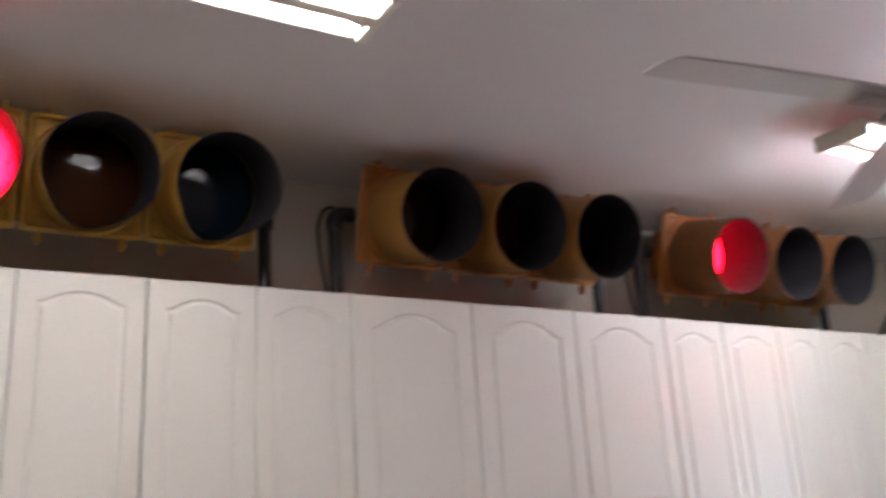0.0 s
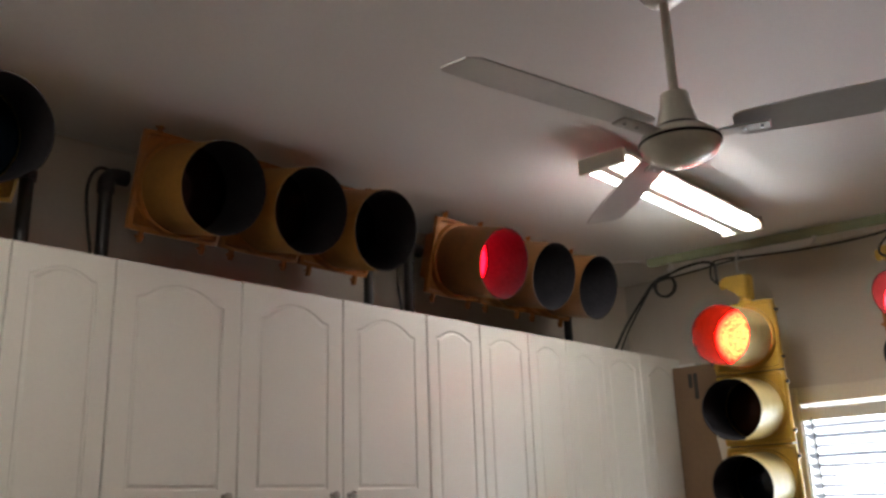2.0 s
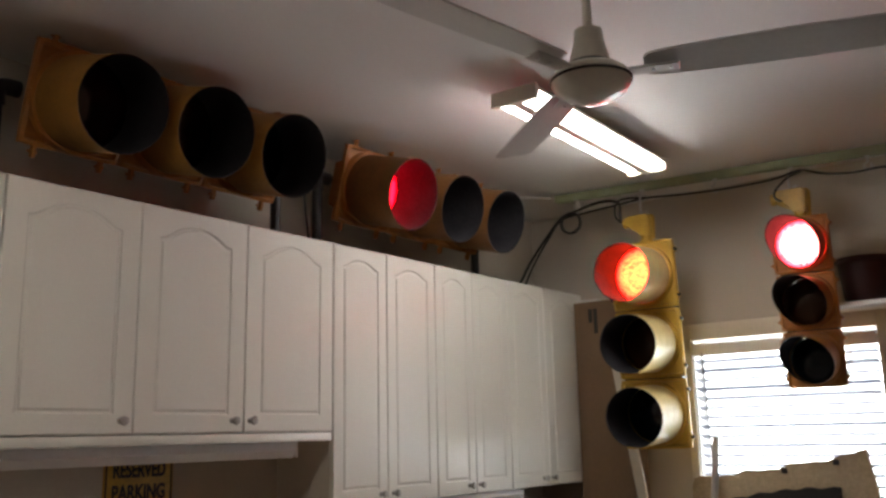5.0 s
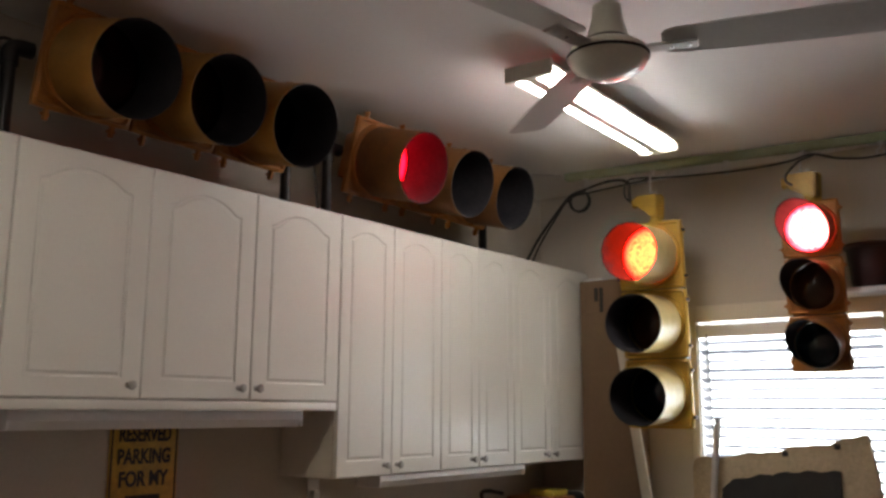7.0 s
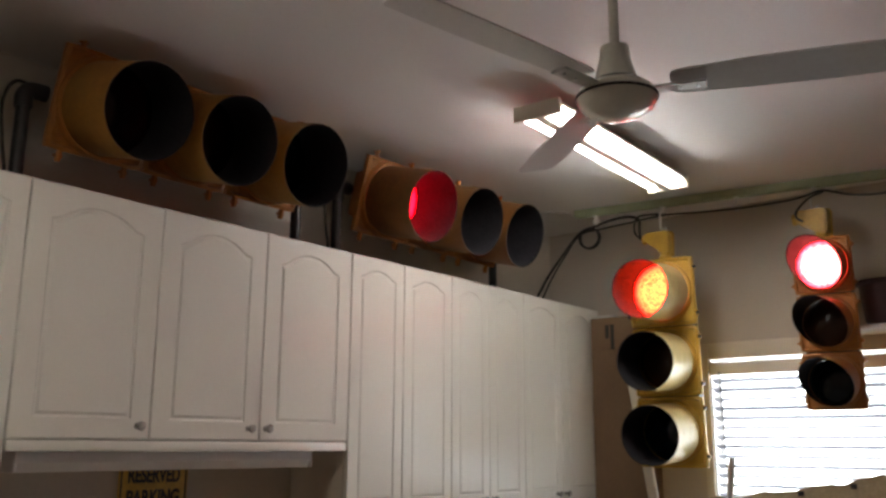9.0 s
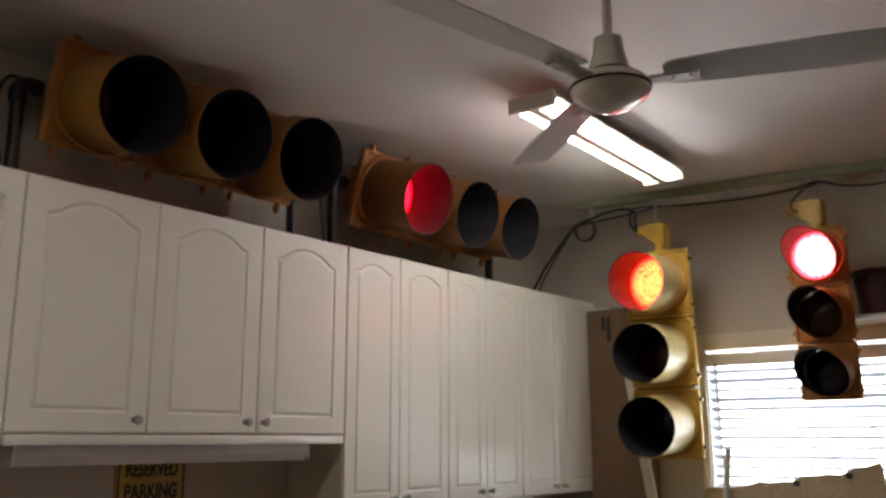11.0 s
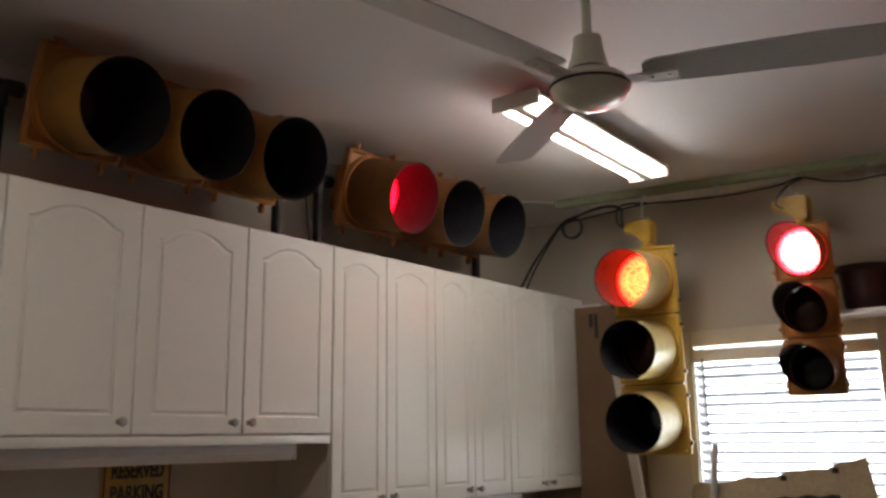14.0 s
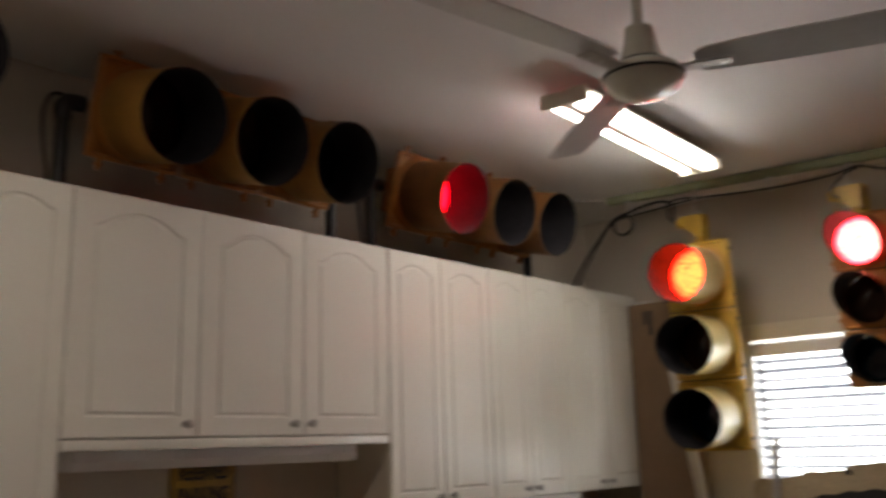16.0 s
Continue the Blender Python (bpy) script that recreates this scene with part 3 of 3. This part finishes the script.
def pipe_stand(x, z_top, bend, label):
    """Black pipe post from the cabinet top up to a lying signal, with flange and elbow."""
    st = thing("pipe_stand", label, "pipe stand", "black pipe posts under the signals")
    part("flange", lathe([(0.045, 2.4385), (0.045, 2.447), (0.024, 2.452), (0.024, 2.465)], (x, 0.17, 0), "Z", 24), M_IRON, st)
    part("post", add_tube(bmesh.new(), [(x, 0.17, 2.45), (x, 0.17, z_top)], 0.0215, 16), M_IRON, st)
    pts = smooth_path([(x, 0.17, z_top - 0.01), (x, 0.17, z_top + 0.03), (x + bend * 0.02, 0.17, z_top + 0.052), (x + bend * 0.07, 0.17, z_top + 0.056)], 5)
    part("elbow", add_tube(bmesh.new(), pts, 0.028, 16), M_IRON, st)
    return st


for xl in (-2.16, -0.744, 0.650):
    pipe_stand(xl + 0.575, 2.70, -1, "black iron pipe post holding a signal")
    pipe_stand(xl - 0.585, 2.72, 1, "black iron pipe post holding a signal")


XC = 1.66        # line of the cables strung below the strut


def cable(name, label, pts, r=0.006, steps=8):
    pts = [(x + 0.06 * (-0.1 - y), y, z) if x > 1.6 else (x, y, z) for x, y, z in pts]
    bm = add_tube(bmesh.new(), smooth_path(pts, steps), r, 8)
    return tagged(part(name, bm, M_CABLE), label, "cable")


for xl in (-2.16, -0.744, 0.650):
    x = xl - 0.585
    cable("signal_cable", "short black cable looping beside a pipe post", [(x + 0.05, 0.2, 2.80), (x - 0.02, 0.2, 2.80), (x - 0.055, 0.19, 2.72), (x - 0.045, 0.19, 2.60), (x - 0.028, 0.19, 2.50), (x - 0.03, 0.2, 2.445)])

# ---- strut with hooks and hangers ----
ZS = 2.893       # underside of the strut
strut = thing("strut_channel", "green painted steel strut channel on the ceiling", "strut channel")
bm = bmesh.new()
prof = [(-0.0205, 0), (0.0205, 0), (0.0205, -0.041), (0.012, -0.041), (0.012, -0.034), (0.0185, -0.034), (0.0185, -0.003), (-0.0185, -0.003), (-0.0185, -0.034), (-0.012, -0.034), (-0.012, -0.041), (-0.0205, -0.041)]
a = [bm.verts.new((sx(-0.125) + x, -0.125, ZS + 0.041 + z)) for x, z in prof]
b = [bm.verts.new((sx(-2.85) + x, -2.85, ZS + 0.041 + z)) for x, z in prof]
for i in range(len(prof)):
    j = (i + 1) % len(prof)
    bm.faces.new((a[i], a[j], b[j], b[i]))
bm.faces.new(a)
bm.faces.new(b)
part("channel", bm, M_STRUT, strut, smooth=False)
for y in (-0.2, -0.9, -1.6, -2.4):
    part("bolt", lathe([(0.007, ZS + 0.03), (0.007, ZC)], (sx(y), y, 0), "Z", 8), M_ZINC, strut)


def hook(y, z_end):
    X = sx(y)
    h = thing("s_hook", "zinc wire hook on the green strut", "hook", "wire hooks on the strut")
    pts = [(X, y, ZS), (X, y, ZS - 0.025), (X, y + 0.016, ZS - 0.038), (X, y + 0.016, z_end + 0.014), (X, y, z_end), (X, y - 0.016, z_end + 0.012), (X, y - 0.013, z_end + 0.03)]
    part("wire", add_tube(bmesh.new(), smooth_path(pts, 5), 0.0058, 8), M_ZINC, h)
    part("clip", box(X - 0.011, X + 0.011, y - 0.012, y + 0.012, ZS - 0.008, ZS, 0.002), M_ZINC, h)


for y, ze in ((-0.24, 2.845), (-0.607, 2.750), (-0.98, 2.825), (-1.341, 2.770), (-1.676, 2.825), (-1.85, 2.74)):
    hook(y, ze)


def hanger(y, z0, z1, paint, k):
    """Cast wire-entry fitting between hook and signal: a gusset, wide on top, over a round stud."""
    X = sx(y)
    h = thing("signal_hanger", "yellow cast wire-entry fitting above a signal", "hanger", "cast fittings above the signals")
    part("stud", lathe([(0.036 * k, z0), (0.036 * k, z0 + 0.012), (0.026 * k, z0 + 0.018), (0.026 * k, z0 + 0.05)], (X, y - 0.012, 0), "Z", 20), paint, h)
    H = z1 - z0
    pts = [(y - 0.042 * k, z0 + 0.03 * k), (y + 0.006 * k, z0 + 0.03 * k), (y + 0.03 * k, z0 + H * 0.42), (y + 0.075 * k, z0 + H * 0.60), (y + 0.100 * k, z0 + H * 0.72),
           (y + 0.100 * k, z1 - 0.012), (y + 0.086 * k, z1), (y - 0.036 * k, z1), (y - 0.046 * k, z1 - 0.012)]
    bm = extrude_outline(pts, -0.036 * k, 0.036 * k)
    bmesh.ops.rotate(bm, verts=bm.verts, cent=(0, 0, 0), matrix=Matrix.Rotation(radians(90), 3, "Z"))
    bmesh.ops.translate(bm, verts=bm.verts, vec=(X, 0, 0))
    bmesh.ops.bevel(bm, geom=bm.edges[:], offset=0.007 * k, segments=2, affect="EDGES")
    part("entry_body", bm, paint, h)
    part("entry_mouth", lathe([(0.024 * k, 0.092 * k), (0.027 * k, 0.100 * k), (0.027 * k, 0.112 * k), (0.016 * k, 0.112 * k), (0.014 * k, 0.09 * k)], (X, y, z1 - 0.034 * k), "Y", 18), paint, h)
    part("eye", add_tube(bmesh.new(), smooth_path([(X, y - 0.014, z1 - 0.004), (X, y - 0.014, z1 + 0.006), (X, y, z1 + 0.016), (X, y + 0.014, z1 + 0.006), (X, y + 0.014, z1 - 0.004)], 4), 0.005, 8), M_ZINC, h)


hanger(-0.600, 2.611, 2.760, M_YEL_B, 0.95)
hanger(-1.352, 2.626, 2.782, M_YEL_B, 1.05)
hanger(-1.86, 2.592, 2.750, M_YEL_B, 1.05)

cable("signal_cable", "thick black cable rising from the cabinets to the fitting", [(1.70, 0.22, 2.442), (1.69, 0.16, 2.52), (1.67, 0.085, 2.61), (XC, -0.05, 2.757), (XC, -0.125, 2.826), (XC, -0.21, 2.848), (XC, -0.30, 2.868), (XC, -0.40, 2.874), (XC, -0.465, 2.848), (XC, -0.468, 2.79), (XC, -0.475, 2.745), (XC, -0.515, 2.722)], 0.008)
coil = [(XC - 0.014 - 0.0012 * i, -0.193 + 0.056 * math.cos(0.9 + i * 0.45), 2.776 + 0.056 * math.sin(0.9 + i * 0.45)) for i in range(29)]
cable("signal_cable", "small coil of black cable below the strut", coil, 0.0062, 3)
cable("signal_cable", "black cable strung along the strut between hooks", [(1.74, 0.20, 2.442), (1.70, 0.10, 2.575), (1.67, -0.02, 2.71), (XC, -0.12, 2.81), (XC, -0.25, 2.828), (XC, -0.42, 2.84), (XC, -0.61, 2.853), (XC, -0.80, 2.84), (XC, -1.01, 2.830), (XC, -1.20, 2.832), (XC, -1.30, 2.84), (XC, -1.395, 2.858), (XC, -1.5, 2.822), (XC, -1.62, 2.803), (XC, -1.76, 2.805), (XC, -1.80, 2.76), (XC, -1.815, 2.69), (XC, -1.84, 2.635), (XC, -1.89, 2.615), (XC, -1.94, 2.68)], 0.0058)
cable("signal_cable", "black cable dropping from the strut into a fitting", [(XC, -0.62, 2.856), (XC, -0.52, 2.868), (XC, -0.46, 2.862), (XC - 0.01, -0.445, 2.82), (XC - 0.012, -0.45, 2.77), (XC - 0.008, -0.485, 2.732)], 0.006)
cable("signal_cable", "black cable into the fitting of the small signal", [(XC, -1.40, 2.852), (XC, -1.34, 2.835), (XC, -1.30, 2.805), (XC - 0.02, -1.275, 2.765), (XC - 0.02, -1.275, 2.735), (XC - 0.01, -1.30, 2.715)], 0.0058)


wire = tagged(part("ceiling_wire", add_tube(bmesh.new(), smooth_path([(1.27, 0.325, 2.936), (1.36, 0.21, 2.934), (1.449, 0.099, 2.935), (1.53, -0.005, 2.934), (1.597, -0.098, 2.925)], 4), 0.0045, 8), M_GREYP), "thin pale wire along the ceiling to the strut", "wire")

# ---- ceiling lights ----
def strip_light(label, xc, yc, turn, length, tube, lip):
    f = thing("fluorescent_light", label, "ceiling light", "fluorescent ceiling lights", "", Matrix.Translation((xc, yc, ZC)) @ pose(0, 0, 0, 0, 0, turn))
    h = length / 2
    part("housing", extrude_shape_x([(-0.055, -0.044), (0.055, -0.044), (0.06, -0.047), (0.095, -0.058), (0.096, -lip), (0.05, -0.060), (0.022, -0.056), (0.020, -0.103), (-0.020, -0.103), (-0.022, -0.056), (-0.05, -0.060), (-0.096, -lip), (-0.095, -0.058), (-0.06, -0.047)], -h, h), M_FIXT, f)
    part("ceiling_channel", box(-h + 0.16, h - 0.16, -0.03, 0.03, -0.046, -0.001, 0.003), M_FIXT, f)
    for s in (-1, 1):
        part("end_plate", box(s * h - 0.012, s * h + 0.012, -0.097, 0.097, -0.105, -0.046, 0.004), M_FIXT, f)
        for y in (-0.055, 0.055):
            part("socket", box(s * (h - 0.03) - 0.018, s * (h - 0.03) + 0.018, y - 0.02, y + 0.02, -0.093, -0.06, 0.004), M_FIXT, f)
    for y in (-0.058, 0.058):
        part("tube", lathe([(0.0, -h + 0.03), (0.019, -h + 0.03), (0.019, h - 0.03), (0.0, h - 0.03)], (0, y, -0.083), "X", 20), tube, f, "glowing white tube")
    return f


strip_light("white two-tube fluorescent ceiling light, on", 0.634, -0.867, 1.8, 1.180, M_TUBE, 0.070)
strip_light("white two-tube fluorescent ceiling light, on", -2.31, -0.93, 0.5, 1.25, M_TUBE_OLD, 0.092)


# ---- ceiling fan ----
FX, FY = -0.731, -1.608
fan = thing("ceiling_fan", "cream three-blade ceiling fan on a thin rod", "ceiling fan", "", "", Matrix.Translation((FX, FY, 0)))
part("canopy", lathe([(0.012, 2.865), (0.045, 2.875), (0.062, 2.90), (0.066, 2.938), (0.0, 2.939)], (0, 0, 0), "Z", 32), M_FAN, fan)
DF = -0.017      # drop of the motor
part("rod", lathe([(0.0, 2.58), (0.0115, 2.58), (0.0115, 2.88), (0.0, 2.88)], (0, 0, 0), "Z", 16), M_FAN, fan)
part("yoke_cover", lathe([(0.052, 2.538), (0.048, 2.56), (0.037, 2.60), (0.034, 2.632), (0.012, 2.638)], (0, 0, DF), "Z", 28), M_FAN, fan)
part("motor", lathe([(0, 2.450), (0.029, 2.451), (0.063, 2.460), (0.087, 2.476), (0.0972, 2.497), (0.0972, 2.503), (0.0905, 2.518), (0.0722, 2.532), (0.050, 2.540), (0, 2.541)], (0, 0, DF), "Z", 48), M_FAN, fan)
part("band", lathe([(0.0977, 2.4965), (0.0995, 2.4975), (0.0995, 2.5025), (0.0977, 2.5035)], (0, 0, DF), "Z", 48), M_BLACK, fan, "black band round the motor")
part("band", lathe([(0.051, 2.5395), (0.054, 2.540), (0.054, 2.544), (0.048, 2.545)], (0, 0, DF), "Z", 40), M_BLACK, fan, "black band round the motor")
for ang in (-70, 50, 170):
    arm = box(0.085, 0.21, -0.022, 0.022, -0.003, 0.003, 0.002, 1)
    arm = part("blade_arm", arm, M_BLADE, fan)
    outline = [(0.128, -0.030), (0.136, -0.043), (0.155, -0.050), (0.30, -0.058), (0.50, -0.062), (0.655, -0.060), (0.675, -0.04), (0.675, 0.045), (0.66, 0.060), (0.50, 0.064), (0.30, 0.060), (0.155, 0.050), (0.136, 0.043), (0.128, 0.030)]
    bm = extrude_outline(outline, 0.004, 0.0075)
    bmesh.ops.rotate(bm, verts=bm.verts, cent=(0, 0, 0), matrix=Matrix.Rotation(radians(90), 3, "X"))
    blade = part("blade", bm, M_BLADE, arm)
    blade.matrix_basis = pose(0, 0, 0.008, -11, 0, 0)
    arm.matrix_basis = Matrix.Translation((0, 0, 2.512 + DF)) @ pose(0, 0, 0, 0, 0, ang)
    for x in (0.15, 0.19):
        part("screw", lathe([(0.006, -0.008), (0.004, -0.004), (0.0, 0.004)], (x, 0, 0), "Z", 10), M_ZINC, arm)

# ---- sign and outlet on the cabinet wall ----
sign = thing("parking_sign", "worn yellow metal sign reading reserved parking", "sign", "", "", Matrix.Translation((-0.648, YW, 0)))
part("plate", box(-0.142, 0.142, -0.006, -0.002, 1.12, 1.60, 0.002), M_SIGN, sign)
for x in (-0.135, 0.129):
    part("border", box(x, x + 0.006, -0.0085, -0.0065, 1.13, 1.59), M_INK, sign)
part("border", box(-0.129, 0.129, -0.0085, -0.0065, 1.584, 1.59), M_INK, sign)


def lettering(text, z, size, parent, x=0.0, y=-0.0072, material=None, squeeze=0.85):
    cu = bpy.data.curves.new("lettering", "FONT")
    cu.body, cu.size, cu.align_x, cu.extrude, cu.offset = text, size, "CENTER", 0.0008, 0.0026
    tmp = bpy.data.objects.new("lettering", cu)
    me = bpy.data.meshes.new_from_object(tmp)
    bpy.data.objects.remove(tmp)
    me.materials.clear()
    me.materials.append(material or M_INK)
    ob = new("lettering", me)
    ob.parent = parent
    ob.matrix_basis = Matrix.Translation((x, y, z)) @ pose(0, 0, 0, 90, 0, 0) @ Matrix.Diagonal((squeeze, 1, 1, 1))
    return ob


lettering("RESERVED", 1.531, 0.072, sign, squeeze=0.66)
lettering("PARKING", 1.453, 0.072, sign, squeeze=0.72)
lettering("FOR MY", 1.375, 0.072, sign, squeeze=0.78)
for z, w in ((1.30, 0.07), (1.225, 0.09), (1.15, 0.085)):
    part("letter_bar", box(-w, w, -0.0085, -0.0065, z, z + 0.042), M_INK, sign)

outlet = thing("wall_outlet", "white plastic wall outlet with a plug", "outlet")
part("cover", box(0.155, 0.225, YW - 0.007, YW - 0.001, 1.235, 1.35, 0.003), M_WHITE, outlet)
part("plug", box(0.17, 0.205, YW - 0.035, YW - 0.006, 1.27, 1.305, 0.006), M_WHITE, outlet)

# ---- workbench and what stands on it ----
bench = thing("workbench", "long wooden workbench along the cabinet wall", "workbench")
part("worktop", box(-1.30, 2.03, -0.26, YW - 0.004, 0.87, 0.91, 0.004), M_WOOD, bench)
for x in (-1.25, 0.36, 1.97):
    for y in (-0.20, 0.26):
        part("leg", box(x - 0.04, x + 0.04, y - 0.04, y + 0.04, 0.0, 0.87, 0.004), M_WOOD, bench)
crate = thing("storage_box", "dark storage box with a yellow block on top", "box")
part("body", box(1.62, 1.86, 0.02, 0.28, 0.911, 1.16, 0.008), M_DARK, crate)
part("lid", box(1.61, 1.87, 0.01, 0.29, 1.16, 1.185, 0.006), M_ORANGE, crate, "orange-brown wooden lid")
blk = thing("yellow_case", "flat yellow plastic case on a storage box", "case")
part("shell", box(1.70, 1.865, 0.05, 0.2, 1.186, 1.222, 0.008), M_LEMON, blk)
bag = thing("black_bag", "soft black bag on the workbench", "bag")
bm = box(1.875, 2.02, 0.03, 0.27, 0.911, 1.19, 0.03, 3)
for v in bm.verts:
    v.co += Vector((0.006 * math.sin(v.co.z * 40), 0.008 * math.sin(v.co.x * 50), 0.012 * math.sin(v.co.y * 30)))
part("body", bm, M_DARK, bag)
tool = thing("spray_gun", "dark tool with a grey canister on the bench", "tool")
part("canister", lathe([(0.0, 0.911), (0.075, 0.913), (0.08, 0.95), (0.078, 1.14), (0.06, 1.185), (0.03, 1.20), (0.0, 1.205)], (1.20, 0.14, 0), "Z", 28), M_GREYP, tool)
part("grip", add_tube(bmesh.new(), smooth_path([(1.18, 0.14, 1.19), (1.17, 0.14, 1.235), (1.22, 0.14, 1.245), (1.34, 0.13, 1.225)], 5), 0.010, 12), M_DARK, tool)

# ---- by the window ----
carton = thing("cardboard_carton", "tall brown cardboard carton standing against the wall", "carton")
part("body", box(1.93, XW - 0.008, -0.36, -0.012, 0.0, 2.375, 0.004), M_CARD, carton)
part("flap", box(1.925, 1.933, -0.355, -0.02, 2.20, 2.378, 0.002), M_CARD, carton)
for k, w in enumerate((0.10, 0.055)):
    part("print_bar", box(1.9225, 1.9245, -0.165 + 0.032 * k, -0.142 + 0.032 * k, 2.335 - w * 1.4, 2.335), M_INK, carton)
sheet = tagged(part("paper_sheet", box(1.93, 2.03, -0.16, -0.04, 2.3765, 2.392, 0.002), M_PAPER), "white paper stack on top of the cardboard carton", "paper")
strip = tagged(part("trim_strip", add_box(bmesh.new(), -0.028, 0.028, -0.008, 0.008, 0, 2.02, 0.003), M_TRIM), "pale wooden trim strip leaning on the carton", "strip")
strip.matrix_world = Matrix.Translation((1.875, -0.605, 0.0)) @ pose(0, 0, 0, 0, 0, 90) @ pose(0, 0, 0, -0.5, 8.6, 0)
stick = tagged(part("grey_pole", lathe([(0.0, 0), (0.017, 0), (0.017, 1.615), (0.012, 1.62), (0, 1.62)], (0, 0, 0), "Z", 14), M_GREYP), "grey plastic pole leaning at the window", "pole")
stick.matrix_world = Matrix.Translation((1.83, -0.665, 0.0)) @ pose(0, 0, 0, 5.6, 1.2, 0)

board = thing("tan_board", "worn tan board with dark cut-out before the window", "board")
top = []
for i in range(25):
    t = i / 24
    top.append((-1.503 + 0.83 * t, 1.545 - 0.140 * t ** 0.8 + 0.007 * math.sin(t * 21) + 0.005 * math.sin(t * 47 + 1)))
outline = [(-1.58, 0.95), (-1.535, 1.37)] + top + [(-0.66, 1.36), (-0.66, 0.95)]
bm = extrude_outline(outline, -0.02, 0.02)
bmesh.ops.rotate(bm, verts=bm.verts, cent=(0, 0, 0), matrix=Matrix.Rotation(radians(90), 3, "Z"))
slab = part("sheet", bm, M_PANEL, board)
slab.location = (1.93, 0, 0)
out2 = [(-1.38, 0.96)] + [(-1.38 + 0.50 * i / 16, 1.375 - 0.06 * (i / 16) ** 2 + 0.006 * math.sin(i * 1.7)) for i in range(17)] + [(-0.82, 1.27), (-0.80, 0.96)]
bm = extrude_outline(out2, -0.012, 0.012)
bmesh.ops.rotate(bm, verts=bm.verts, cent=(0, 0, 0), matrix=Matrix.Rotation(radians(90), 3, "Z"))
patch = part("dark_pad", bm, M_DARK, board, "black padded patch")
patch.location = (1.897, 0, 0)
for y, z in ((-1.13, 1.448), (-1.37, 1.488)):
    part("tab", box(1.902, 1.912, y - 0.014, y + 0.014, z - 0.012, z + 0.012, 0.003), M_DARK, board)
chest = thing("low_cabinet", "low wooden cabinet under the window", "cabinet")
part("body", box(1.66, 2.05, -1.62, -0.58, 0.0, 0.92, 0.005), M_WOOD, chest)
part("top", box(1.64, 2.055, -1.64, -0.56, 0.92, 0.948, 0.005), M_WOOD, chest)

# ---- shelf beside the window ----
shelf = thing("wall_shelf", "white wall shelf on perforated metal standards", "shelf")
part("board", box(XW - 0.26, XW - 0.022, -2.9, -1.42, 2.1940, 2.2140, 0.002), M_WHITE, shelf)
for y in (-1.71, -2.5):
    st = part("standard", box(XW - 0.014, XW - 0.001, y - 0.013, y + 0.013, 1.05, 2.34, 0.001), M_WHITE, shelf, "perforated white metal standard")
    part("bracket", box(XW - 0.24, XW - 0.012, y - 0.003, y + 0.003, 2.1630, 2.1940, 0.001), M_ZINC, shelf)
    for k in range(36):
        z = 1.08 + k * 0.0345
        part("slot", box(XW - 0.0155, XW - 0.0142, y - 0.003, y + 0.003, z, z + 0.012), M_INK, st)
pot = thing("maroon_pot", "dark maroon pot with a flared rim on the shelf", "pot")
part("bowl", lathe([(0.0, 2.2145), (0.085, 2.2150), (0.10, 2.2380), (0.112, 2.3380), (0.116, 2.3980), (0.142, 2.4100), (0.145, 2.4180), (0.110, 2.4260), (0.10, 2.3880), (0.0, 2.3780)], (XW - 0.15, -1.590, 0), "Z", 36), M_MAROON, pot)
jar = thing("olive_jar", "dark olive jar on the wall shelf", "jar")
part("body", lathe([(0.0, 2.2145), (0.07, 2.2150), (0.075, 2.2480), (0.072, 2.3280), (0.05, 2.3530), (0.05, 2.3680), (0.0, 2.3700)], (XW - 0.15, -1.80, 0), "Z", 28), M_OLIVE, jar)
roll = thing("paper_roll", "roll of white paper on a wall holder", "paper roll")
part("roll", lathe([(0.0, -1.66), (0.012, -1.66), (0.012, -1.665), (0.058, -1.665), (0.060, -1.675), (0.060, -1.925), (0.058, -1.935), (0.0, -1.935)], (XW - 0.085, 0, 1.83), "Y", 32), M_PAPER, roll)
part("holder", box(XW - 0.10, XW - 0.0145, -1.700, -1.690, 1.76, 1.80, 0.002), M_INK, roll)
part("holder", box(XW - 0.10, XW - 0.001, -1.95, -1.94, 1.79, 1.86, 0.002), M_INK, roll)
